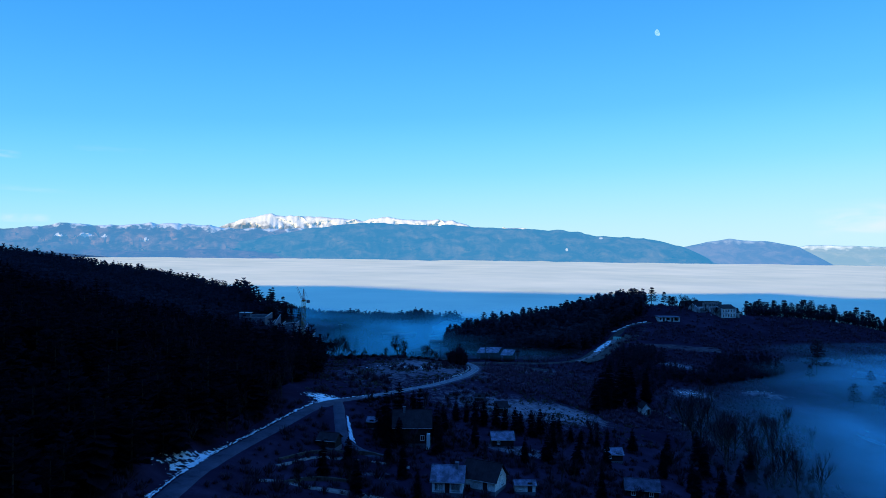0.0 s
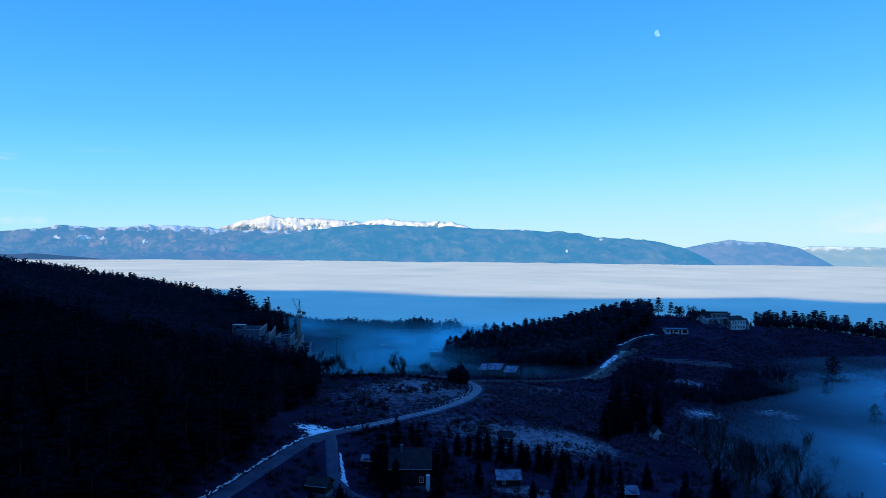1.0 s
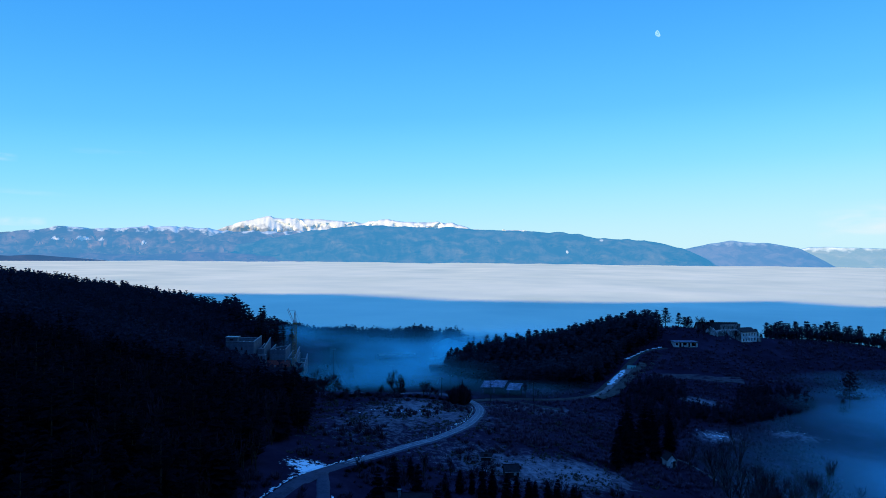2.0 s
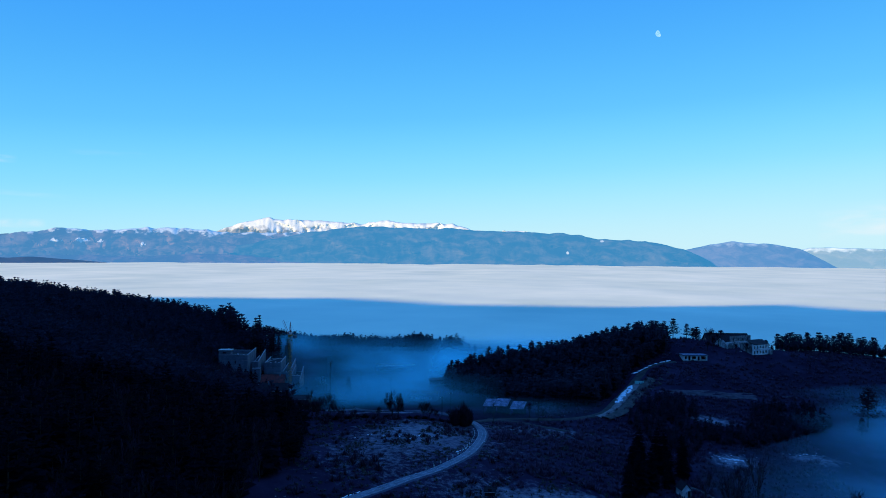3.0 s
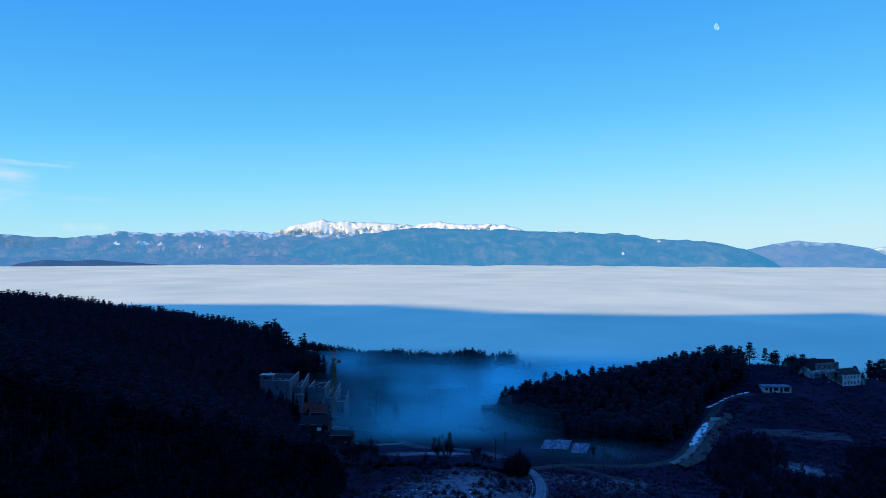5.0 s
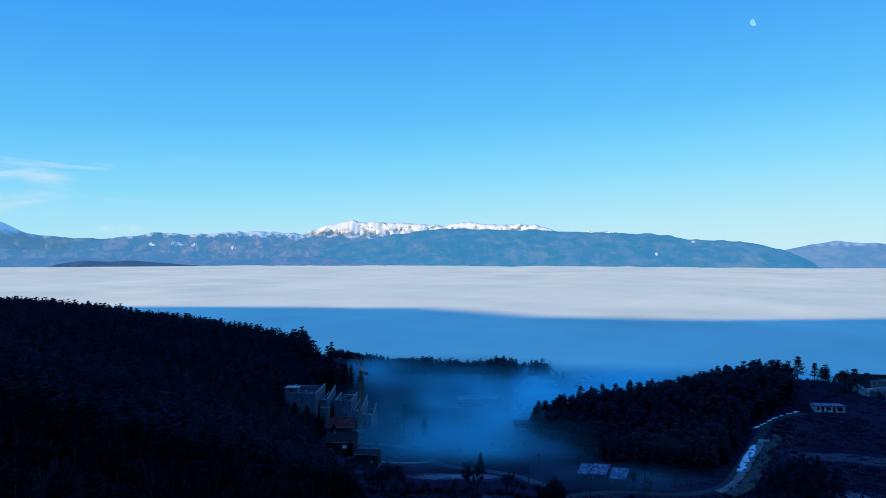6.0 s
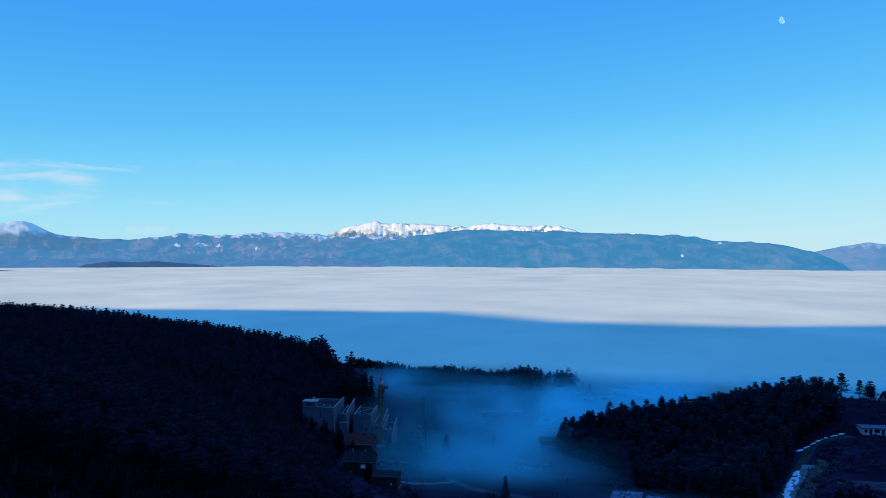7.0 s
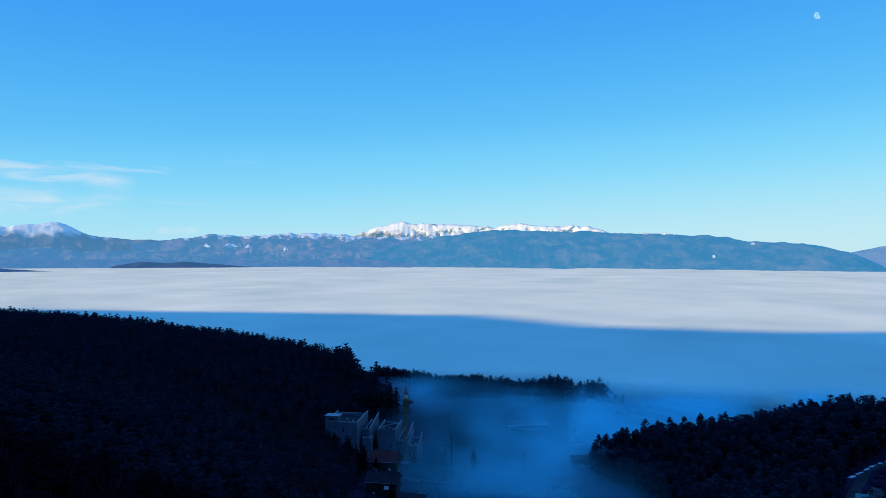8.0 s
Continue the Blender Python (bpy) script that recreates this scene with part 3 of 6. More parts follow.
# Blue of the distant air, glowing inside the mountain materials themselves.
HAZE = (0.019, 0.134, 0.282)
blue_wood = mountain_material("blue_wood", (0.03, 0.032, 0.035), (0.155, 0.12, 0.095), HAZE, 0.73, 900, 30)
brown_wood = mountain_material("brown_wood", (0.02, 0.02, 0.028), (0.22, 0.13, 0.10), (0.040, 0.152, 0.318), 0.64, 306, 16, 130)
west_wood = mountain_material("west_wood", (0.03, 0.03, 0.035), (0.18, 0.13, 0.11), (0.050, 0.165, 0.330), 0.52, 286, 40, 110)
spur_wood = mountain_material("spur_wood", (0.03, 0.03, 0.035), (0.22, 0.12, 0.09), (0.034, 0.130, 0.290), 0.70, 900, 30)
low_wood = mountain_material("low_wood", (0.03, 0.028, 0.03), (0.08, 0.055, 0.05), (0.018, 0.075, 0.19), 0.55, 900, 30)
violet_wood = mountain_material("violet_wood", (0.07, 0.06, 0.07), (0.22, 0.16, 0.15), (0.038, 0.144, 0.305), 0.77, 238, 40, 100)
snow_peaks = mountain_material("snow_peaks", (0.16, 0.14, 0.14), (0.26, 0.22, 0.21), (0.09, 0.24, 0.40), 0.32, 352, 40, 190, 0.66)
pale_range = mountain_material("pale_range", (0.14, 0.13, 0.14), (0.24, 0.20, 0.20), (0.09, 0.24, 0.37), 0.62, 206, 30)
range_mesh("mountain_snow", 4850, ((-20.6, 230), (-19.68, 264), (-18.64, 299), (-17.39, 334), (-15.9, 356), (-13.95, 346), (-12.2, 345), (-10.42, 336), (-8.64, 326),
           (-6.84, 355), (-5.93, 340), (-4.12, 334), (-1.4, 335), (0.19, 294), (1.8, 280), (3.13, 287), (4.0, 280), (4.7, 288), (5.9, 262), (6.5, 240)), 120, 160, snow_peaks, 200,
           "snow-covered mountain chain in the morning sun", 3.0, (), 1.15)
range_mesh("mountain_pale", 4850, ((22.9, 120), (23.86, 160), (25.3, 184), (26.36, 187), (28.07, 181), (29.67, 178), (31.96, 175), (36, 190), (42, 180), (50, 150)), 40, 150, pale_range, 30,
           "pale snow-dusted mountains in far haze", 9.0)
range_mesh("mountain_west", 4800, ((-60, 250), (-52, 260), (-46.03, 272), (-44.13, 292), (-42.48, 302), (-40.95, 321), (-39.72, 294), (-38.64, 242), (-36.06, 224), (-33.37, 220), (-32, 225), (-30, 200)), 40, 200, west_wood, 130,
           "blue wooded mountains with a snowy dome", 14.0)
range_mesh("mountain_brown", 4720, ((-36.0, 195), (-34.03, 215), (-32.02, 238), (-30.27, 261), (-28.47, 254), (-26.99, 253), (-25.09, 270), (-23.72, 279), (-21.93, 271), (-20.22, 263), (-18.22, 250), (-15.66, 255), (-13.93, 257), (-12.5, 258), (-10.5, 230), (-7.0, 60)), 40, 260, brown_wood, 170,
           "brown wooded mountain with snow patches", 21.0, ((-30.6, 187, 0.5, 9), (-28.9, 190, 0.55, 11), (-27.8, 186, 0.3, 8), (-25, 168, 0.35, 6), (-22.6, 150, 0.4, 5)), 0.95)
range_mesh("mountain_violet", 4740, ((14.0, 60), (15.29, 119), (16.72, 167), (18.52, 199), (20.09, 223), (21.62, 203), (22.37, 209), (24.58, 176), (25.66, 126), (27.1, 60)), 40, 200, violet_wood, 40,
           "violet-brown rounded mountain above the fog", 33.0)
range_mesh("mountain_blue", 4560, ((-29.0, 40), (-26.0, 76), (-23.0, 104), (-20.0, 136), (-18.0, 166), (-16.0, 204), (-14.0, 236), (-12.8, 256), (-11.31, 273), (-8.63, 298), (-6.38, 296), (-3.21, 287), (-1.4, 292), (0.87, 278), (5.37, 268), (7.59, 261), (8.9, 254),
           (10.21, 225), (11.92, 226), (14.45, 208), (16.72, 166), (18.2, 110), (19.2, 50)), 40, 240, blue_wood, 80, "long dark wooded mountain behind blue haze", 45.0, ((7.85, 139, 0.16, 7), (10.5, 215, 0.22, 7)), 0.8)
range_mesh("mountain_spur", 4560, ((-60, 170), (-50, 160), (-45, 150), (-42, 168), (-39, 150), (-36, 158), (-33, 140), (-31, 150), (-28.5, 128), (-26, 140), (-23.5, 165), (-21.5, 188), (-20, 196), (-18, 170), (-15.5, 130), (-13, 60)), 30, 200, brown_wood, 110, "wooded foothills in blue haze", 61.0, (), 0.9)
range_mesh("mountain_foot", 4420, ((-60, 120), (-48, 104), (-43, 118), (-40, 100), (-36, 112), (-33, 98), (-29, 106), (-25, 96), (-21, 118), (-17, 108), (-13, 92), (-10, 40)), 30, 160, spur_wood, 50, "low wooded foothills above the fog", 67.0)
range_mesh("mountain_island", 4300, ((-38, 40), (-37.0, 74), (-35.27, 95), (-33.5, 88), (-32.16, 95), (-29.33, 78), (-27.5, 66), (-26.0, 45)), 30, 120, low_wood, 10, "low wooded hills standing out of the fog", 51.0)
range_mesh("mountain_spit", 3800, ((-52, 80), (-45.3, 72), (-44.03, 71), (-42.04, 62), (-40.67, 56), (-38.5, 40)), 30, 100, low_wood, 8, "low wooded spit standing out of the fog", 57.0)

# ---- the moon ----
def moon():
    """A gibbous disc, thick as a ball, at the edge of seeing."""
    m, n, l, p = nodes_of("moonlight")
    n.remove(p)
    t = n.new("ShaderNodeTexNoise")
    co = n.new("ShaderNodeTexCoord")
    l.new(co.outputs["Object"], t.inputs["Vector"])
    t.inputs["Scale"].default_value = 0.09
    r = n.new("ShaderNodeValToRGB")
    r.color_ramp.elements[0].position, r.color_ramp.elements[0].color = 0.35, (0.085, 0.25, 0.40, 1)
    r.color_ramp.elements[1].position, r.color_ramp.elements[1].color = 0.62, (0.20, 0.34, 0.42, 1)
    l.new(t.outputs[0], r.inputs[0])
    em = n.new("ShaderNodeEmission")
    l.new(r.outputs[0], em.inputs[0])
    l.new(em.outputs[0], n["Material Output"].inputs[0])
    bm = bmesh.new()
    bmesh.ops.create_uvsphere(bm, u_segments=24, v_segments=16, radius=21.5)
    for v in bm.verts:
        if v.co.x > 0:
            v.co.x *= 0.30
    ob = part("moon", bm, m)
    ob.matrix_basis = pose(1190.6, 4601, 1534, 0, -25, -14)
    return tagged(ob, "pale gibbous moon in the blue daytime sky", "moon", kind="structure")


moon()

def ribbon(name, line, half, lift, material, label, category, ragged=0.0, seed=0.0, offset=0.0):
    """A strip with thickness that follows a line over the ground."""
    d = np.gradient(line, axis=0)
    d /= np.linalg.norm(d, axis=1)[:, None]
    side = np.stack([d[:, 1], -d[:, 0]], 1)
    zc = np.array([ground_z(px, py) for px, py in line])
    vs, cols = [], 7
    for i in range(len(line)):
        for c in range(cols):
            u = -1 + 2 * c / (cols - 1)
            w = half * (1 + ragged * noise.noise((i * 0.9, u * 2.0, seed)))
            q = line[i] + side[i] * (u * w + offset)
            drop = 0.5 if c in (0, cols - 1) else 0.0
            vs.append((q[0], q[1], zc[i] + lift + 0.06 * (1 - u * u) - drop))
    n = np.arange(len(line) * cols).reshape(len(line), cols)
    f = np.stack([n[:-1, :-1].ravel(), n[1:, :-1].ravel(), n[1:, 1:].ravel(), n[:-1, 1:].ravel()], 1)
    return tagged(new(name, mesh_of(name, vs, f[:, ::-1], material, True)), label, category, kind="structure")


ribbon("road_main", MAIN_ROAD, 2.5, 0.10, M["asphalt"], "winding frosted asphalt country road", "road", 0.03)
ribbon("road_side", SIDE_ROAD, 1.9, 0.09, M["asphalt"], "narrow asphalt lane down to the houses", "road", 0.06, 3.0)
ribbon("road_hill", HILL_ROAD, 2.3, 0.10, M["dirt"], "dark earth road climbing the hill", "road", 0.10, 5.0)
CUT = HILL_ROAD[(HILL_ROAD[:, 0] > 50) & (HILL_ROAD[:, 1] > 353) & (HILL_ROAD[:, 1] < 415)]
ribbon("cut_bank", CUT, 2.6, 0.75, M["rock"], "brown rocky bank beside the gravel road", "bank", 0.55, 9.0, 6.6)
ribbon("road_apron", CUT[CUT[:, 1] < 408], 2.1, 0.16, M["pale_gravel"], "pale gravel apron of the cutting", "road", 0.3, 15.0, 2.2)
TERRACE = spline(((93, 392.5), (100, 393), (108, 394), (117, 395.5), (126, 397), (134, 398.5), (141, 400)), 1.2)
for dx, dy in ((7.0, -2.6), (0.0, -0.9), (2.0, 0.8), (9.0, 2.5)):
    ribbon("terrace_bank", TERRACE[int(dx):] + np.stack([0 * TERRACE[int(dx):, 0], dy + 0.9 * np.sin(TERRACE[int(dx):, 0] * 0.31 + dy)], 1), 1.75, 0.05, M["terrace_earth"], "bare pale earth bank of a terrace on the hill", "bank", 0.6, 43.0 + dy)
ribbon("terrace_bank", spline(((156, 404), (160, 405), (165, 405.5)), 1.0), 1.4, 0.05, M["terrace_earth"], "small bare earth bank on the hill", "bank", 0.6, 47.0)
ribbon("track", YARD_TRACK, 1.2, 0.06, M["pale_gravel"], "pale earth track across the yard", "track", 0.3, 23.0)
ribbon("footpath", spline(((74, 287), (78, 290.5), (83, 285), (87, 276), (90.5, 264), (91, 250))), 0.9, 0.05, M["gravel"], "pale footpath running down from the hut", "path", 0.4, 31.0)
ribbon("garden_path", spline(((-36, 139), (-33, 141.8), (-27.8, 143.1), (-20.5, 146.1), (-12, 147))), 1.3, 0.05, M["pale_gravel"], "pale gravel path below the garden", "path", 0.3, 37.0)
ribbon("garden_path", spline(((-35.5, 150), (-34.2, 153), (-31, 160), (-25.4, 164.6), (-16.6, 166.6), (-9, 167))), 1.15, 0.05, M["pale_gravel"], "pale curved path along the garden wall", "path", 0.3, 41.0)
ribbon("parking_lot", spline(((-98, 520), (-92, 490), (-84, 462))), 7.5, 0.05, M["asphalt"], "dark asphalt yard beside the concrete building", "yard", 0.05, 29.0)
ribbon("track", TRACK, 1.3, 0.06, M["dirt"], "narrow earth track beside the clearing", "track", 0.25, 7.0)
ribbon("road_rime", MAIN_ROAD[80:140], 2.2, 0.125, M["frosted_asphalt"], "rime-covered stretch of the road at its bend", "road", 0.06, 12.0)
# wheel tracks of frost along the road
for off in (-1.6, -0.2, 1.1):
    ribbon("road_frost", MAIN_ROAD[78:138], 0.16, 0.185, M["rime"], "thin line of frost between wheel tracks", "frost", 0.8, off, off)


def patches(name, spots, label, seed, lift=0.10):
    """Thin ragged pads of old snow: x, y, reach along, reach across, turn."""
    rnd = random.Random(seed)
    for x, y, a, b, turn in spots:
        bm = bmesh.new()
        rim = []
        for k in range(14):
            t = 2 * math.pi * k / 14
            r = 1 + 0.7 * noise.noise((math.cos(t) * 2.1 + x, math.sin(t) * 2.1, seed)) + rnd.uniform(-0.45, 0.35)
            u, v = a * r * math.cos(t), b * r * math.sin(t)
            c, s = math.cos(radians(turn)), math.sin(radians(turn))
            rim.append((x + u * c - v * s, y + u * s + v * c))
        low = [bm.verts.new((p, q, soil_z(p, q) - 0.12)) for p, q in rim]
        up = [bm.verts.new((x + (p - x) * 0.86, y + (q - y) * 0.86, soil_z(x + (p - x) * 0.86, y + (q - y) * 0.86) + lift + 0.10)) for p, q in rim]
        mid = bm.verts.new((x, y, soil_z(x, y) + lift + 0.16))
        for k in range(14):
            j = (k + 1) % 14
            bm.faces.new((low[k], low[j], up[j], up[k]))
            bm.faces.new((up[k], up[j], mid))
        for f in bm.faces:
            f.smooth = True
        tagged(part(name, bm, M["snow"]), label, "snow", "snow patches")


rs = random.Random(4)
edge = []
for i in range(28, 84):
    (x0, y0), (x1, y1) = MAIN_ROAD[i], MAIN_ROAD[i + 1]
    a = math.degrees(math.atan2(y1 - y0, x1 - x0))
    nx_, ny_ = -(y1 - y0), x1 - x0
    k = math.hypot(nx_, ny_)
    for _ in range(4):
        d, s = 2.55 + 0.8 * rs.random() ** 2, rs.random()
        edge.append((x0 + (x1 - x0) * s + nx_ / k * d, y0 + (y1 - y0) * s + ny_ / k * d, rs.uniform(0.2, 0.75), rs.uniform(0.04, 0.15), a + rs.uniform(-25, 25)))
patches("snow_bank", edge, "ragged line of ploughed snow along the road", 2.0, 0.0)
loose = []
loose += [(-27.4 + i * 0.36, 191 - i * 1.5, 1.7, 0.24, -76 + 3 * i) for i in range(10)]
loose += [(-26 + rs.uniform(-14, 14), 292 + rs.uniform(-4, 6), rs.uniform(0.3, 0.8), rs.uniform(0.15, 0.3), rs.uniform(0, 180)) for _ in range(12)]
loose += [(-2 + i * 1.1 + rs.uniform(-0.5, 0.5), 277 + i * 1.9, rs.uniform(0.3, 1.0), 0.2, 60) for i in range(10)]
patches("snow_patch", loose, "thin ragged patch of old snow on dark ground", 5.0)
cut_strip = []
for (x0, y0), (x1, y1) in zip(CUT, CUT[1:]):
    if 371 < y0 < 400:
        a = math.degrees(math.atan2(y1 - y0, x1 - x0))
        for _ in range(3):
            o, q = rs.uniform(-0.4, 2.0), rs.random()
            cut_strip.append((x0 + (x1 - x0) * q + o * math.sin(radians(a)), y0 + (y1 - y0) * q - o * math.cos(radians(a)), rs.uniform(1.1, 2.3), rs.uniform(0.45, 1.0), a + rs.uniform(-12, 12)))
patches("snow_patch", cut_strip, "bright ragged snow lying down the road cutting", 11.0, 0.25)
cut_snow = [(88 + i * 3.4 + rs.uniform(-.5, .5), 421 + i * 2.3, 1.7, 0.55, 25) for i in range(7)]
patches("snow_patch", cut_snow, "bright patch of snow beside the hill road", 8.0, 0.25)

# ---- vegetation ----
def kite(root, tip, width, lift):
    """Four points and two triangles of a needled branch."""
    root, tip = np.array(root), np.array(tip)
    d = tip - root
    s = np.array([-d[1], d[0], 0.0])
    s = s / (np.linalg.norm(s) + 1e-6) * width
    mid = root + d * 0.6 + np.array([0, 0, lift])
    return [root, mid + s, tip, mid - s]


def cone_tube(points, radii, sides=5):
    vs, fs = [], []
    for p, r in zip(points, radii):
        for k in range(sides):
            a = 2 * math.pi * k / sides
            vs.append((p[0] + r * math.cos(a), p[1] + r * math.sin(a), p[2]))
    for i in range(len(points) - 1):
        for k in range(sides):
            j = (k + 1) % sides
            a, b, c, d = i * sides + k, i * sides + j, (i + 1) * sides + j, (i + 1) * sides + k
            fs += [(a, b, c), (a, c, d)]
    return np.array(vs), np.array(fs)


def kites_mesh(ks):
    v = np.array(ks).reshape(-1, 3)
    q = np.arange(len(ks)) * 4
    f = np.concatenate([np.stack([q, q + 1, q + 2], 1), np.stack([q, q + 2, q + 3], 1)])
    return v, f


def spruce(h, r, tiers, arms, rnd):
    """Trunk and crown of a spruce: drooping whorls of needled branches, shorter towards the top."""
    trunk = cone_tube([(0, 0, -0.6), (0, 0, h * 0.96)], [0.02 * h, 0.002 * h], 4)
    ks = []
    for t in range(tiers):
        s = (t + 0.4 + rnd.uniform(-0.3, 0.3)) / tiers
        z = h * (0.10 + 0.88 * s)
        reach = r * (1 - s) ** 0.75 * rnd.uniform(0.8, 1.15) + 0.34
        a0 = rnd.uniform(0, 6.3)
        for k in range(arms):
            a = a0 + 2 * math.pi * k / arms + rnd.uniform(-0.3, 0.3)
            q = reach * rnd.uniform(0.65, 1.15)
            droop = -q * rnd.uniform(0.15, 0.5) + q * 0.5 * s
            ks.append(kite((0, 0, z + 0.25), (q * math.cos(a), q * math.sin(a), z + droop), 0.36 * q + 0.20, 0.08 * q))
    for k in range(3):
        a = k * 2.1
        ks.append(kite((0, 0, h * 0.88), (0.12 * math.cos(a), 0.12 * math.sin(a), h * 0.99), 0.22, 0))
    return trunk, kites_mesh(ks)


def tiered_pine(h, r, rnd):
    """An old black pine: bare lower stem, then flat separate tiers of needled boughs, widest below the middle."""
    lean = (rnd.uniform(-0.03, 0.03) * h, rnd.uniform(-0.03, 0.03) * h)
    pts = [(lean[0] * s * s, lean[1] * s * s, -0.6 + (h * 0.96 + 0.6) * s) for s in (0, 0.35, 0.7, 1)]
    tv, tf = cone_tube(pts, [0.024 * h, 0.018 * h, 0.011 * h, 0.004 * h])
    tvs, tfs, count, ks = [tv], [tf], len(tv), []
    tiers = rnd.randrange(9, 13)
    for t in range(tiers):
        s = (t + rnd.uniform(0.2, 0.8)) / tiers
        z = h * (0.22 + 0.76 * s)
        wide = r * (0.55 + 0.5 * math.sin(math.pi * min(1, 0.25 + 0.8 * s))) * (1 - 0.68 * s)
        for k in range(6):
            a = k * 1.05 + rnd.uniform(-0.45, 0.45) + t
            q = wide * rnd.uniform(0.45, 1.2)
            tip = Vector((lean[0] * s + q * math.cos(a), lean[1] * s + q * math.sin(a), z + q * rnd.uniform(-0.02, 0.25)))
            lv, lf = cone_tube([(lean[0] * s, lean[1] * s, z - 0.1), tuple(tip)], [0.006 * h, 0.002 * h], 3)
            tvs.append(lv)
            tfs.append(lf + count)
            count += len(lv)
            for j in range(11):
                u = rnd.uniform(0.2, 1.0)
                o = (lean[0] * s + (tip.x - lean[0] * s) * u, lean[1] * s + (tip.y - lean[1] * s) * u, z + (tip.z - z) * u + rnd.uniform(-0.15, 0.2))
                b = a + rnd.uniform(-1.5, 1.5)
                g = rnd.uniform(0.6, 1.25)
                ks.append(kite(o, (o[0] + g * math.cos(b), o[1] + g * math.sin(b), o[2] + rnd.uniform(-0.25, 0.6)), 0.42 * g, rnd.uniform(0.0, 0.25)))
    for k in range(9):
        a = k * 0.7
        ks.append(kite((lean[0], lean[1], h * 0.9), (lean[0] + 0.7 * math.cos(a), lean[1] + 0.7 * math.sin(a), h * rnd.uniform(0.95, 1.02)), 0.25, 0.05))
    return (np.concatenate(tvs), np.concatenate(tfs)), kites_mesh(ks)


def round_conifer(h, r, rnd, tiers=12, arms=9, taper=0.62):
    """A forest pine: hidden stem and a full, uneven crown, blunt at the top."""
    trunk = cone_tube([(0, 0, -0.6), (0, 0, h * 0.93)], [0.022 * h, 0.004 * h], 4)
    ks = []
    for t in range(tiers):
        s = (t + rnd.uniform(0.1, 0.9)) / tiers
        z = h * (0.16 + 0.80 * s)
        reach = r * min(1.0, 1.2 * (1 - s) ** taper) * rnd.uniform(0.75, 1.12)
        a0 = rnd.uniform(0, 6.3)
        for k in range(arms):
            a = a0 + 6.3 / arms * k + rnd.uniform(-0.4, 0.4)
            q = reach * rnd.uniform(0.5, 1.15) + 0.2
            up = q * rnd.uniform(-0.25, 0.35) + 0.5 * s
            ks.append(kite((0.25 * q * math.cos(a), 0.25 * q * math.sin(a), z - 0.1), (q * math.cos(a), q * math.sin(a), z + up), 0.34 * q + 0.15, 0.15 * q))
    for k in range(6):
        a = k * 1.1
        ks.append(kite((0, 0, h * 0.80), (0.16 * math.cos(a), 0.16 * math.sin(a), h * rnd.uniform(0.93, 1.0)), 0.24, 0))
    return trunk, kites_mesh(ks)


def bare_tree(h, spread, rnd, levels=3, fan=4, stems=1, twigs=4, fine=0.035):
    """A leafless tree: trunk, limbs and branches that fork and thin out, ending in fine twigs."""
    tvs, tfs, ks, count = [], [], [], 0

    def grow(p, d, length, r, level):
        nonlocal count
        q = p + d * length
        v, f = cone_tube([p, q], [r, r * 0.6], 3) if level > 1 else cone_tube([p, p + d * length * 0.5 + Vector((rnd.uniform(-.05, .05), rnd.uniform(-.05, .05), 0)) * length, q], [r, r * 0.8, r * 0.6], 4 if level == 0 else 3)
        tvs.append(v)
        tfs.append(f + count)
        count += len(v)
        if level >= levels:
            for _ in range(twigs):
                e = (d + Vector((rnd.uniform(-1, 1), rnd.uniform(-1, 1), rnd.uniform(-0.3, 0.9))) * 0.75).normalized()
                s = p + d * length * rnd.uniform(0.3, 1.0)
                ks.append(kite(s, s + e * length * rnd.uniform(0.7, 1.3), fine * max(1.0, length), 0.0))
            return
        for k in range(fan + (level == 0)):
            e = (d * rnd.uniform(0.7, 1.1) + Vector((rnd.uniform(-1, 1), rnd.uniform(-1, 1), rnd.uniform(0.0, 0.7))) * spread * (0.9 if level == 0 else 0.7)).normalized()
            grow(p + d * length * rnd.uniform(0.25 if level == 0 else 0.5, 1.0), e, length * rnd.uniform(0.55, 0.85), r * 0.55, level + 1)

    for s in range(stems):
        d = Vector((rnd.uniform(-.25, .25), rnd.uniform(-.25, .25), 1)) if stems > 1 else Vector((rnd.uniform(-.06, .06), rnd.uniform(-.06, .06), 1))
        grow(Vector((rnd.uniform(-.3, .3) * (stems > 1), rnd.uniform(-.3, .3) * (stems > 1), -0.4)), d.normalized(), h * 0.42, h * 0.018 + 0.02, 0)
    return (np.concatenate(tvs), np.concatenate(tfs)), kites_mesh(ks)


def brush(h, r, count, rnd):
    """A thicket: thin stems fanning out of the ground, with finer twigs."""
    ks = []
    for _ in range(count):
        a, q = rnd.uniform(0, 6.3), r * rnd.random() ** 0.6
        b = (0.35 * q * math.cos(a), 0.35 * q * math.sin(a), -0.15)
        t = (q * math.cos(a) + rnd.uniform(-.2, .2), q * math.sin(a) + rnd.uniform(-.2, .2), h * rnd.uniform(0.45, 1.0) * (1 - 0.4 * q / r))
        ks.append(kite(b, t, 0.07 + 0.03 * r, 0.05))
    return kites_mesh(ks)


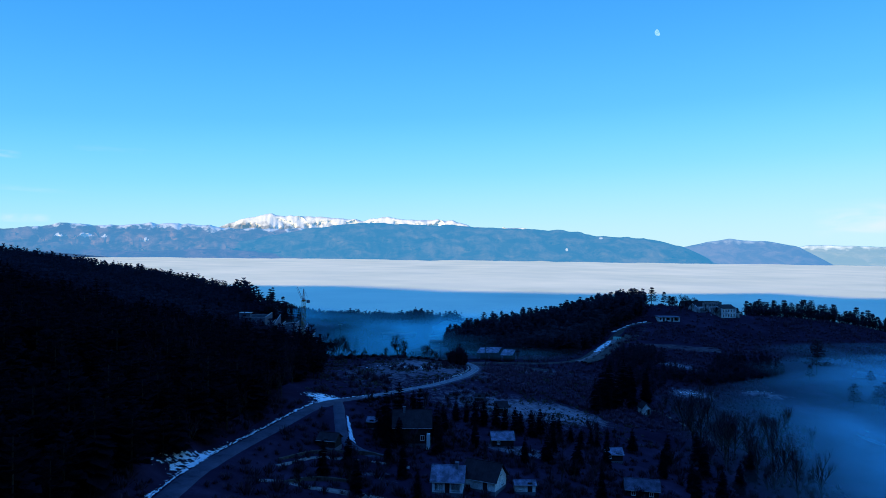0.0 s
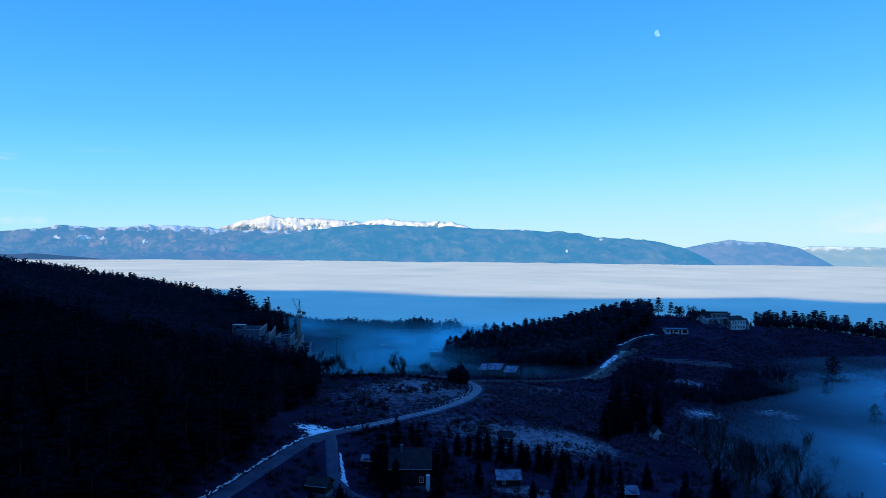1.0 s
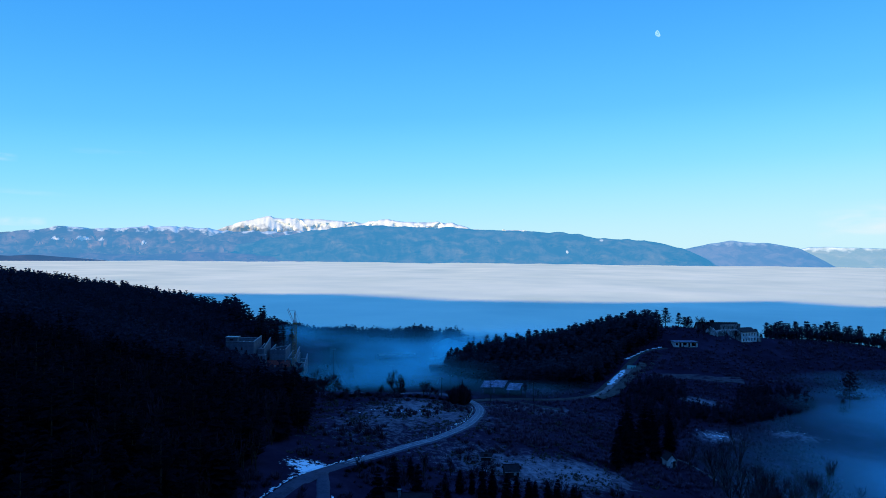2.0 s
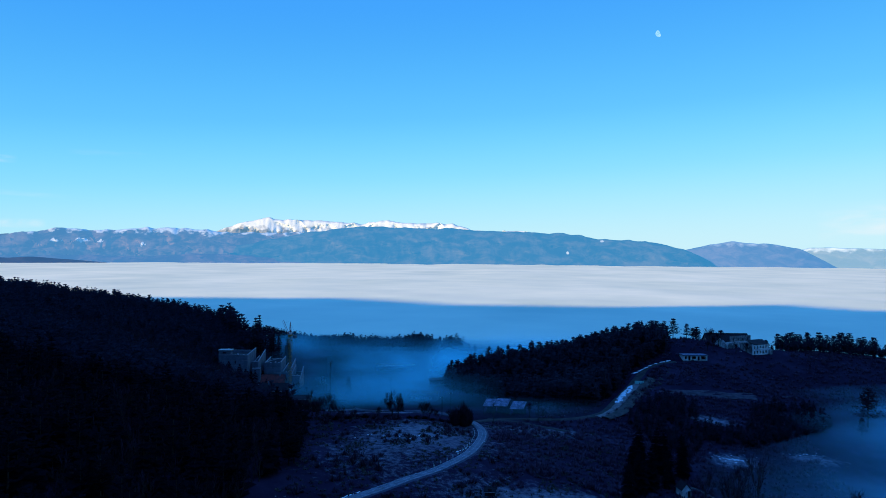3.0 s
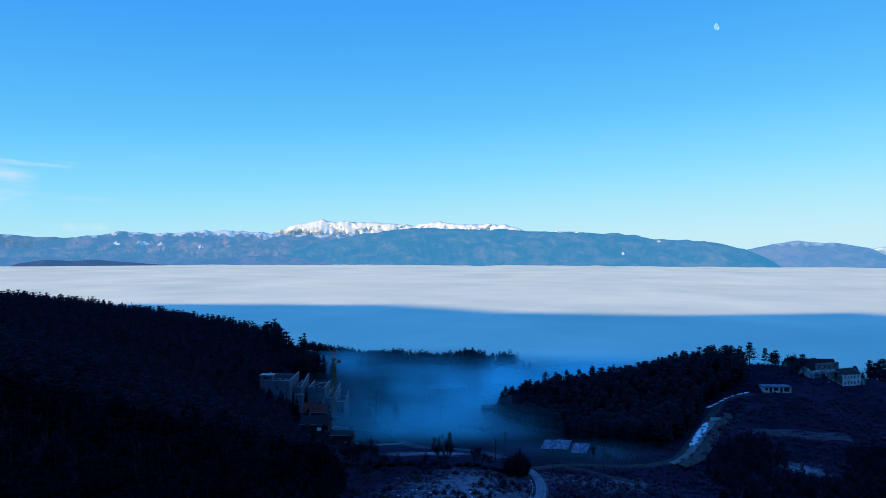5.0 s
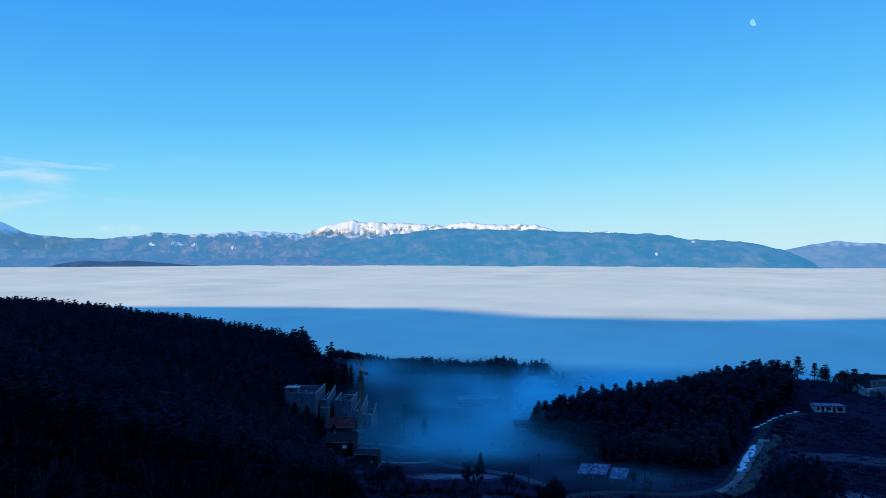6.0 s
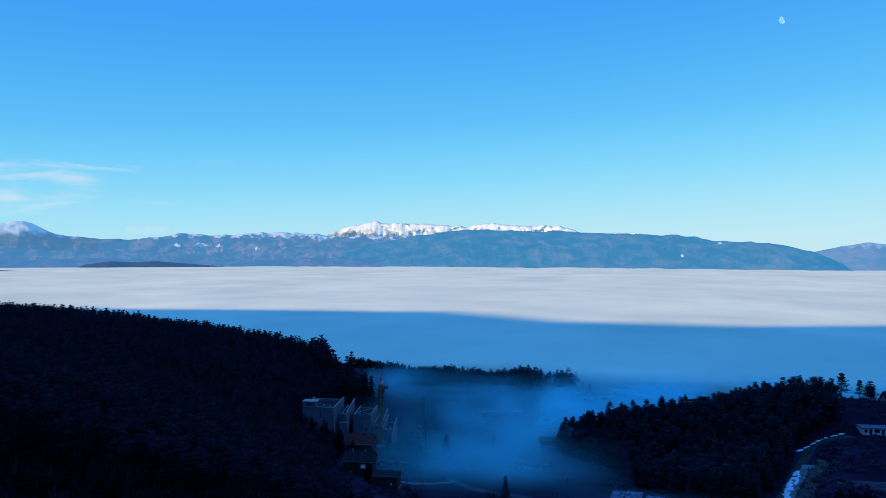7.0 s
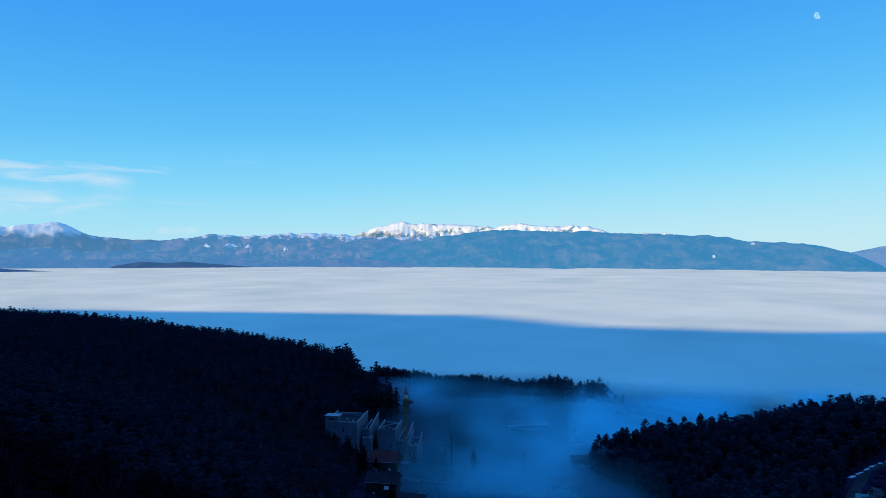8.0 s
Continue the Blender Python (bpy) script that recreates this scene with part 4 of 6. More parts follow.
def tree_kind(name, maker, count, seed, crown_material, label, category, group):
    """A few trees of one kind, kept out of the way of the eye by being placed at once on their first spots."""
    rnd = random.Random(seed)
    kinds = []
    for k in range(count):
        (tv, tf), (cv, cf) = maker(rnd)
        kinds.append((mesh_of("trunk", tv, tf, M["bark"], True), mesh_of("crown", cv, cf, crown_material)))

    def plant(x, y, size=1.0, text=""):
        t, c = kinds[rnd.randrange(len(kinds))]
        ob = empty(name, Matrix.LocRotScale((x, y, soil_z(x, y) - 0.1), Euler((0, 0, rnd.uniform(0, 6.3))), (size, size, size * rnd.uniform(0.92, 1.08))), text or label, category, group)
        part("trunk", t, None, ob)
        part("crown", c, None, ob)
        return ob

    return plant


def stand(name, spots, protos, material, trunk_material, label, category, seed):
    """A wood that nobody could count: many trees in one mesh, all different in size and turn."""
    rnd = random.Random(seed)
    groups = ([], []), ([], [])
    at = [0, 0]
    xs, ys = np.array([s[0] for s in spots]), np.array([s[1] for s in spots])
    zs = soil(xs, ys)
    for (x, y, size), z in zip(spots, zs):
        pair = protos[rnd.randrange(len(protos))]
        a = rnd.uniform(0, 6.3)
        c, s = math.cos(a) * size, math.sin(a) * size
        rot = np.array([[c, -s, 0], [s, c, 0], [0, 0, size * rnd.uniform(0.85, 1.15)]])
        for g, (v, f) in enumerate(pair):
            groups[g][0].append(v @ rot.T + np.array([x, y, z - 0.15]))
            groups[g][1].append(f + at[g])
            at[g] += len(v)
    ob = new(name, mesh_of(name, np.concatenate(groups[1][0]), np.concatenate(groups[1][1]), material))
    tagged(ob, label, category, kind="stuff")
    if groups[0][0]:
        part("trunk", mesh_of("trunk", np.concatenate(groups[0][0]), np.concatenate(groups[0][1]), trunk_material), None, ob)
    return ob


def scatter(x0, x1, y0, y1, pitch, keep, seed):
    """Jittered spots on a loose grid where keep(x, y) holds."""
    rnd = random.Random(seed)
    out = []
    y = y0
    row = 0
    while y < y1:
        x = x0 + (row % 2) * pitch * 0.5
        while x < x1:
            px, py = x + rnd.uniform(-.42, .42) * pitch, y + rnd.uniform(-.42, .42) * pitch
            if keep(px, py):
                out.append((px, py))
            x += pitch
        y += pitch * 0.87
        row += 1
    return out


def clear_of_roads(spots, gap):
    d, _ = near_road(np.array([s[0] for s in spots]), np.array([s[1] for s in spots]))
    return [s for s, e in zip(spots, d) if e > gap]


def in_polygon(x, y, poly):
    c = False
    for (x0, y0), (x1, y1) in zip(poly, poly[1:] + poly[:1]):
        if (y0 > y) != (y1 > y) and x < (x1 - x0) * (y - y0) / (y1 - y0) + x0:
            c = not c
    return c


FOREST_EDGE = ((90, -54), (120, -53), (150, -52), (184, -47), (200, -47), (217, -49), (235, -49), (250, -47), (285, -53), (305, -61), (330, -84), (370, -100), (400, -107), (430, -117), (444, -132), (456, -146), (490, -146), (520, -139), (548, -147), (556, -160), (580, -174), (600, -182), (650, -200))


def left_wood(x, y):
    e = float(np.interp(y, [q[0] for q in FOREST_EDGE], [q[1] for q in FOREST_EDGE]))
    return x < e and x > -0.85 * (y + 60) - 40


def tall_edge(x, y):
    """How much taller the trees grow at the end of the ridge."""
    e = float(np.interp(y, [q[0] for q in FOREST_EDGE], [q[1] for q in FOREST_EDGE]))
    return 0.9 * float(step(18, 3, e - x) * step(500, 530, y) * step(640, 570, y))


rv = random.Random(11)
low_spruces = [round_conifer(h, r * 0.95, rv, 11, 8) for h, r in ((9.5, 2.7), (8.4, 2.9), (10.6, 2.8), (7.6, 2.5), (9.0, 3.1), (10.0, 2.6), (8.0, 2.8), (11.2, 3.0))] + [spruce(h, r, 11, 8, rv) for h, r in ((9.5, 2.6), (11.5, 2.9), (8.2, 2.5))]
thin_trees = [bare_tree(h, 0.75, rv, 2, 4, 1, 3) for h in (9, 10.5, 8)]
wood = scatter(-520, -40, 92, 640, 4.5, left_wood, 5)
conifers, leafless = [], []
for x, y in wood:
    mixed = noise.noise((x * 0.012, y * 0.012, 3.3)) + 0.25 * step(380, 120, y) + rv.uniform(-.3, .3)
    if mixed > 0.32 and y < 470 and x > -330:
        leafless.append((x, y, rv.uniform(0.75, 1.15)))
    else:
        conifers.append((x, y, rv.uniform(0.72, 1.12) * (1 + 0.35 * float(step(400, 300, y)) + tall_edge(x, y))))
lean_spruces = [round_conifer(h, r, rv, 8, 7, 0.5) for h, r in ((9.5, 2.7), (8.4, 2.9), (10.4, 2.8), (7.8, 2.6), (9.2, 3.0), (10.6, 2.9))] + [spruce(10.2, 2.7, 9, 7, rv)]
# Same kinds of tree beyond y 300, in the needle colour with haze added.
stand("spruce_forest", [c for c in conifers if c[1] > 300], lean_spruces, M["hazy_needles"], M["bark"], "dense dark conifers covering the far hillside", "forest", 20)
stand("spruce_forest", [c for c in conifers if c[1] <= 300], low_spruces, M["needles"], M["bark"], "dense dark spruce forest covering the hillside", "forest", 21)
stand("leafless_wood", leafless, thin_trees, M["twigs"], M["bark"], "bare brown deciduous trees among the spruces", "forest", 22)
far_wood = scatter(-172, 16, 622, 690, 3.6, lambda x, y: rv.random() < 0.9 * float(step(12, -45, x)) + 0.08 * (noise.noise((x * 0.05, y * 0.05, 1.0)) > 0), 6)
stand("far_wood", [(x, y, rv.uniform(0.80, 1.10) * (1 + 0.30 * noise.noise((x * 0.06, y * 0.02, 5.0))) * (1 - 0.28 * float(step(-95, -130, x)))) for x, y in far_wood], lean_spruces, M["hazy_needles"], M["bark"], "spruce wood standing out of the fog", "forest", 23)
plant_pine = tree_kind("pine_tree", lambda r: round_conifer(r.uniform(11.5, 14.5), r.uniform(2.7, 3.4), r, 14, 10, 0.42), 8, 31, M["hazy_pine_needles"], "dark green pine in the hilltop wood", "tree", "pines of the hilltop wood")
PINE_WOOD = [(-12, 463), (-7, 450), (4, 437), (20, 425), (31, 387), (45, 364), (54, 360), (66, 380), (76, 402), (86, 421), (97, 434), (112, 443), (118, 470), (110, 488), (60, 496), (10, 486), (-8, 476)]
off_road = [(x, y) for x, y in scatter(-15, 120, 370, 500, 6.0, lambda x, y: in_polygon(x, y, PINE_WOOD), 9)]
filler = clear_of_roads([(x, y) for x, y in scatter(-15, 120, 370, 500, 3.9, lambda x, y: in_polygon(x, y, PINE_WOOD), 19)], 2.5)
wide_pines = [round_conifer(h, r, rv, 11, 8, 0.42) for h, r in ((12.5, 3.0), (11.0, 3.1), (13.5, 3.2), (10.0, 2.8))]
stand("pine_thicket", [(x, y, rv.uniform(0.6, 0.98)) for x, y in filler], wide_pines, M["hazy_pine_needles"], M["bark"], "close-grown dark pines filling the hilltop wood", "forest", 27)
far_from, _ = near_road(np.array([s[0] for s in off_road]), np.array([s[1] for s in off_road]))
for (x, y), d in zip(off_road, far_from):
    if d > 2.2:
        plant_pine(x, y, rv.uniform(0.8, 1.08) * (1 - 0.10 * float(step(78, 102, x))))

plant_tall = tree_kind("tall_pine", lambda r: tiered_pine(r.uniform(10.5, 13), r.uniform(3.9, 4.9), r), 6, 33, M["hazy_pine_needles"], "tall pine with a bare stem and flat tiers", "tree", "pines along the hilltop")
for x, y, s in ((125.5, 484, 0.98), (133, 482, 0.80), (136.5, 481, 0.70), (139, 484, 0.66), (147, 507, 1.05), (156, 508, 0.9), (162, 508, 1.1), (168, 506, 1.0), (174, 508, 0.95), (186, 496, 0.8)):
    plant_tall(x, y, s)
for k in range(46):
    x = 186 + k * 2.7 + rv.uniform(-1.2, 1.2)
    plant_tall(x, 478 + rv.uniform(-7, 12) - 0.06 * (x - 190), rv.uniform(0.74, 1.1) * (1 - 0.0018 * (x - 187)))
for x, y, s in ((181, 374, 1.45), (172, 362, 0.62), (177, 312, 0.95), (169, 316, 0.85), (184, 320, 0.9), (196, 352, 0.8)):
    plant_tall(x, y, s, "lone pine standing in the mist")
plant_slender = tree_kind("tall_pine", lambda r: tiered_pine(r.uniform(19, 23), r.uniform(3.2, 4.2), r), 4, 34, M["hazy_pine_needles"], "slender tall pine beside the concrete building", "tree", "pines beside the concrete building")
for k in range(15):
    plant_slender(-139.5 + k * 1.35 + rv.uniform(-0.8, 0.8), 530 + rv.uniform(-8, 9), rv.uniform(0.85, 1.15) * (1.0 if k < 11 else 0.72))

for k in range(16):
    plant_slender(-141 - 0.55 * k + rv.uniform(-2.5, 2.0), 516 + 2.5 * k + rv.uniform(-3, 3), rv.uniform(0.85, 1.05), "tall pine at the end of the wooded ridge")

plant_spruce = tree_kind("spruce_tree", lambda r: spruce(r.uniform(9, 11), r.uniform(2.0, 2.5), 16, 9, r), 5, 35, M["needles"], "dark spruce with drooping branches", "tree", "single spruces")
for x, y, s in ((-68, 463, 1.25), (-29, 372, 0.9), (-45, 430, 0.5), (-135, 462, 0.9), (-119, 463, 0.95), (-86, 383, 0.8),
                (60, 276, 1.5), (66, 292, 1.6), (71, 302, 1.5), (54, 266, 1.4), (76, 296, 1.3), (62, 300, 1.6), (79, 308, 1.3), (49, 258, 1.1), (56, 282, 1.4), (68, 284, 1.2), (-112, 440, 0.8), (-106, 425, 0.9), (-118, 432, 1.0), (-124, 436, 1.2), (-128, 430, 1.3), (-121, 424, 1.2), (-115, 418, 1.3), (-110, 412, 1.1), (-132, 440, 1.0), (-126, 444, 0.8), (-113, 428, 1.2), (-12, 215, 0.6), (-3, 212, 0.55)):
    plant_spruce(x, y, s)
for k in range(17):
    plant_spruce(1 + k * 2.7 + rv.uniform(-.6, .6), 212 + rv.uniform(-2, 3) - 0.25 * k, rv.uniform(0.55, 0.85), "young spruce in a garden row")
for x, y, s in ((-15.8, 179.2, 1.0), (-12.6, 178.2, 0.85), (-16.6, 184.5, 1.1), (-14, 191.5, 1.25), (-8.5, 191.8, 1.25), (-4.0, 190, 1.0), (-18, 180.5, 0.9)):
    plant_spruce(x, y, s, "dark spruce close by the large house")

HOUSE_SPOTS = ((0.2, 157), (8.8, 161.5), (16.6, 160), (13, 193), (-20.4, 188.5), (43.8, 200.5), (44.6, 171.5), (-10, 185), (-28.2, 170.6))
plant_bare = tree_kind("bare_tree", lambda r: bare_tree(r.uniform(7.5, 9.5), 0.85, r, 3, 4, 1, 5), 5, 37, M["twigs"], "leafless deciduous tree with fine twigs", "tree", "leafless trees")
plant_crest = tree_kind("bare_tree", lambda r: bare_tree(r.uniform(7.0, 8.6), 1.25, r, 3, 5, 1, 5, 0.028), 5, 43, M["twigs"], "small leafless tree on the crest of the field", "tree", "leafless trees")
for x, y, s in ((-27.5, 324, 1.25), (-25.5, 325.5, 0.95), (-56, 317, 1.25), (-53.5, 319, 1.3), (-51, 320, 1.1), (-60, 316, 1.1), (-58, 319, 1.2), (-33, 323, 0.6), (-16, 330, 0.95), (-13.5, 331, 0.85), (-10.5, 331, 0.6), (-5, 330, 0.7), (-64, 312, 0.9), (-47, 321, 0.6), (-42, 322, 0.5)):
    plant_crest(x, y, s)
plant_wide = tree_kind("bare_tree", lambda r: bare_tree(r.uniform(7.5, 9.5), 0.9, r, 3, 4, 1, 4, 0.020), 6, 38, M["twigs"], "tall leafless tree at the edge of the mist", "tree", "leafless trees at the mist")
for k in range(22):
    plant_wide(85 + 8 * math.sin(k * 0.5) + rv.uniform(-7, 12), 192 + k * 4.1 + rv.uniform(-4, 4), rv.uniform(1.1, 2.0))
for x, y, s in ((118.7, 269, 1.7), (112, 262, 1.5), (97, 284, 1.9), (93, 292, 1.6), (101, 276, 1.4), (106, 255, 1.6), (100, 232, 1.8), (96, 240, 1.5), (124, 258, 1.2)):
    plant_wide(x, y, s)
for k in range(84):
    gx_, gy_ = rv.uniform(-30, 92), rv.uniform(136, 226)
    if not any(abs(gx_ - hx) < 6.5 and abs(gy_ - hy) < 6.5 for hx, hy in HOUSE_SPOTS) and near_road(np.array([gx_]), np.array([gy_]))[0][0] > 1.5:
        plant_bare(gx_, gy_, rv.uniform(0.4, 0.8), "leafless fruit tree in the gardens")
for x, y, s in ((-34, 172, 0.8), (-30, 176, 0.7), (-27, 168, 0.6), (-22, 160, 0.75), (-16, 178, 0.7), (-3, 178, 0.8), (6, 186, 0.75), (24, 184, 0.8), (30, 176, 0.7), (27, 196, 0.7), (36, 200, 0.8), (55, 192, 0.9), (60, 184, 0.8), (38, 172, 0.8), (68, 200, 1.0), (74, 190, 0.9), (82, 204, 1.0), (-10, 160, 0.8), (8, 158, 0.6), (-26, 152, 0.7), (-18, 146, 0.8), (-6, 150, 0.6), (-2, 198, 0.7), (20, 190, 0.7), (18, 178, 0.6), (32, 186, 0.8), (40, 190, 0.8), (44, 174, 0.7), (52, 170, 0.8), (34, 164, 0.7), (58, 174, 0.9), (-14, 168, 0.6), (66, 180, 0.9), (60, 206, 0.9), (52, 214, 0.8), (70, 212, 1.0), (28, 206, 0.6)):
    if all(math.hypot(x - hx, y - hy) > 8.0 for hx, hy in HOUSE_SPOTS):
        plant_spruce(x, y, s, "dark spruce among the gardens")
for x, y, s in ((-118, 440, 0.8), (-126, 436, 0.9), (-104, 400, 0.8), (-98, 420, 0.7), (-75, 415, 0.6), (-84, 424, 0.55), (28, 352, 0.8), (33, 349, 0.6), (-24, 208, 0.6), (-20, 150, 0.8), (-28, 140, 0.7), (-14, 158, 0.6), (26, 170, 0.7), (35, 192, 0.6), (60, 200, 0.8), (75, 215, 0.9)):
    plant_bare(x, y, s)

plant_bush = tree_kind("round_bush", lambda r: ((bare_tree(3.4, 0.95, r, 2, 4, 4, 3)[0]), brush(7.6, 2.9, 270, r)), 3, 39, M["twigs"], "dense round bush beside the road", "bush", "bushes on the crest")
for x, y, s in ((0.0, 324, 1.6), (-3.0, 321, 1.15), (1.5, 328, 1.2)):
    plant_bush(x, y, s)
plant_low = tree_kind("low_bush", lambda r: ((bare_tree(1.6, 1.1, r, 2, 4, 5, 3)[0]), brush(2.0, 2.2, 240, r)), 4, 40, M["twigs"], "low spreading leafless bush", "bush", "low bushes")
for x, y, s in ((-6, 324, 1.0), (-8.5, 325, 0.8), (-12, 326, 0.75), (-21, 325, 0.8), (-34, 322, 1.0), (-45, 320, 0.8), (-41, 322, 0.9), (-38, 322, 1.1), (-52, 314, 1.1), (-48, 318, 1.2), (-43.5, 320, 0.9), (-30, 323, 0.7), (-18, 327, 0.9), (-15, 328, 0.9), (17, 240, 0.7), (-27.5, 211, 0.6), (-26, 214, 0.7), (-24.5, 217.5, 0.75), (-23, 221, 0.7), (-21, 225, 0.65), (-19, 229, 0.6)):
    plant_low(x, y, s)

low_ridge = scatter(184, 312, 466, 490, 3.2, lambda x, y: rv.random() < 0.8, 29)
stand("pine_undergrowth", [(x, y, rv.uniform(0.36, 0.64)) for x, y in low_ridge], wide_pines, M["hazy_pine_needles"], M["bark"], "young dark pines under the tall hilltop pines", "forest", 28)
for x, y, s in ((138, 450, 0.9), (143, 455, 1.0), (149, 446, 0.8), (134, 447, 0.8), (156, 449, 0.7), (140, 462, 1.1), (146, 476, 0.9)):
    plant_bare(x, y, s, "leafless tree beside the ruined school")

briers = [(np.zeros((0, 3)), np.zeros((0, 3), dtype=int))]
thickets = [(briers[0], brush(h, r, n, rv)) for h, r, n in ((1.6, 1.6, 32), (2.2, 1.9, 38), (1.1, 1.2, 24), (2.8, 2.2, 44))]


HILL_THICKET = [(68, 346), (76, 364), (90, 379), (100, 381), (103, 368), (98, 352), (112, 347), (124, 362), (134, 385), (150, 391), (166, 392), (162, 365), (140, 350), (116, 332), (94, 331), (84, 312), (72, 327)]
dusk_wood = clear_of_roads(scatter(66, 168, 308, 394, 3.3, lambda x, y: in_polygon(x, y, HILL_THICKET) and rv.random() < 0.93, 41), 3.0)
stand("hill_thicket", [(x, y, rv.uniform(0.26, 0.52)) for x, y in dusk_wood], wide_pines, M["hazy_needles"], M["bark"], "low dark conifers grown up below the terrace", "forest", 42)


def bald(x, y):
    return any(((x - cx) / rx) ** 2 + ((y - cy) / ry) ** 2 < 1 for cx, cy, rx, ry in ((102, 320, 8, 5), (135, 329, 8, 5), (106, 358, 9, 6), (118, 397, 26, 6.5)))


heath = scatter(12, 260, 250, 470, 2.5, lambda x, y: not bald(x, y) and not in_polygon(x, y, PINE_WOOD) and rv.random() < 0.9 and not (x - 0.19 * (y - 215) > 118 and y < 395) and not (18 < x < 50 and 232 < y < 262) and not (112 < x < 182 and 430 < y < 500) and not (5 < x < 32 and 348 < y < 370), 12)
scrub = scatter(-40, 110, 130, 232, 3.4, lambda x, y: rv.random() < 0.75 and not (4 < x < 25 and 184 < y < 200) and x > -36, 13)
scrub += scatter(-12, 118, 372, 496, 3.4, lambda x, y: in_polygon(x, y, PINE_WOOD), 17)
scrub += scatter(-64, -41, 95, 200, 2.2, lambda x, y: rv.random() < 0.85 and not (x > -57 and 128 < y < 152), 31)
scrub += scatter(-44, 44, 118, 192, 2.6, lambda x, y: rv.random() < 0.7, 32)
scrub += scatter(-62, 12, 222, 312, 3.6, lambda x, y: not left_wood(x, y) and noise.noise((x * 0.05, y * 0.05, 4.0)) + rv.uniform(-.3, .3) > 0.12, 33)
scrub += scatter(66, 112, 355, 425, 2.4, lambda x, y: abs(near_road(np.array([x]), np.array([y]))[0][0] - 4.5) < 3.0 and rv.random() < 0.6 and not in_polygon(x, y, PINE_WOOD), 35)
scrub += scatter(-140, -62, 340, 440, 4.0, lambda x, y: rv.random() < 0.35, 14)
heath += scatter(112, 182, 430, 500, 3.6, lambda x, y: rv.random() < 0.7 and not (117 < x < 135 and 433 < y < 446) and not (150 < x < 182 and 446 < y < 482), 18)
scrub += scatter(-66, -4, 312, 330, 2.4, lambda x, y: rv.random() < 0.42, 15)
scrub = [(x, y, rv.uniform(0.5, 1.15)) for x, y in clear_of_roads(scrub, 1.5)]
heath = [(x, y, rv.uniform(0.5, 1.1)) for x, y in clear_of_roads(heath, 1.5)]
stand("heath", heath, thickets, M["heath_twigs"], M["bark"], "reddish leafless heath and scrub on the hill", "bushes", 30)
stand("brushwood", scrub, thickets, M["brush_twigs"], M["bark"], "leafless brown brushwood on the slopes", "bushes", 25)
tufts = [(briers[0], brush(h, r, n, rv)) for h, r, n in ((0.55, 0.5, 11), (0.8, 0.6, 13), (0.4, 0.45, 9))]
field = clear_of_roads([(x, y) for x, y in scatter(-62, 62, 222, 330, 1.25, lambda x, y: noise.noise((x * 0.13, y * 0.13, 7.0)) + rv.uniform(-.45, .45) > 0.12 and not left_wood(x, y), 16)], 0.6)
stand("dry_weeds", [(x, y, rv.uniform(0.7, 1.6)) for x, y in field], tufts, M["dry_grass"], M["bark"], "dry brown weeds in a frosty field", "weeds", 26)

# ---- clouds ----
def cloud_wisp(bearing, z, long, tall, strength, seed, tilt=0.0):
    """A thin streak of high cloud: a gently bowed sheet of ice crystals, ragged and half transparent."""
    n, k = 40, 14
    vs, th = [], []
    for j in range(k):
        for i in range(n):
            u, v = i / (n - 1) * 2 - 1, j / (k - 1) * 2 - 1
            a = radians(bearing + u * long / 2)
            r = 4780 + 60 * noise.noise((u * 3, v * 3, seed))
            vs.append((r * math.sin(a), 60 + r * math.cos(a), z + v * tall / 2 + tilt * u))
            th.append(strength * max(0.0, 1 - abs(u) ** 2.2) * max(0.0, 1 - v * v))
    i = np.arange(n * k).reshape(k, n)
    f = np.stack([i[:-1, :-1].ravel(), i[:-1, 1:].ravel(), i[1:, 1:].ravel(), i[1:, :-1].ravel()], 1)
    me = mesh_of("cloud", vs, f, cloud_look, True)
    set_attr(me, "thick", th)
    return tagged(new("cloud", me), "thin pale wisp of cloud low in the sky", "cloud", kind="structure")


cloud_look = mist_material("cloud_wisps", 0.30, 0.85, 0.0042, 1.0, 1.0)
# Sheets lie nearly edge-on to the sun, so their sunlit look is emission.
cloud_glow = cloud_look.node_tree.nodes.new("ShaderNodeEmission")
cloud_glow.inputs[0].default_value = (0.40, 0.375, 0.385, 1)
cloud_look.node_tree.links.new(cloud_glow.outputs[0], cloud_look.node_tree.nodes["Mix Shader"].inputs[2])
cloud_look.node_tree.nodes["Mapping"].inputs["Scale"].default_value = (0.003, 0.003, 0.016)
# The first wisp, in the east, is added for the warm pale horizon glow.
for b, z, lo_, ta, st, sd, ti in ((31.5, 330, 12, 190, 0.42, 9.0, 8), (-42.0, 600, 13, 120, 0.9, 1.0, -45), (-37.5, 655, 9, 50, 0.8, 2.0, -5), (-43.5, 430, 16, 220, 0.5, 3.0, 20), (-32.8, 285, 3.2, 60, 0.5, 4.0, 0),
                                  (-27.0, 720, 6, 40, 0.07, 5.0, 0), (30.0, 350, 9, 240, 0.22, 6.0, 30), (-36.0, 470, 14, 40, 0.14, 7.0, -30)):
    cloud_wisp(b, z, lo_, ta, st, sd, ti)


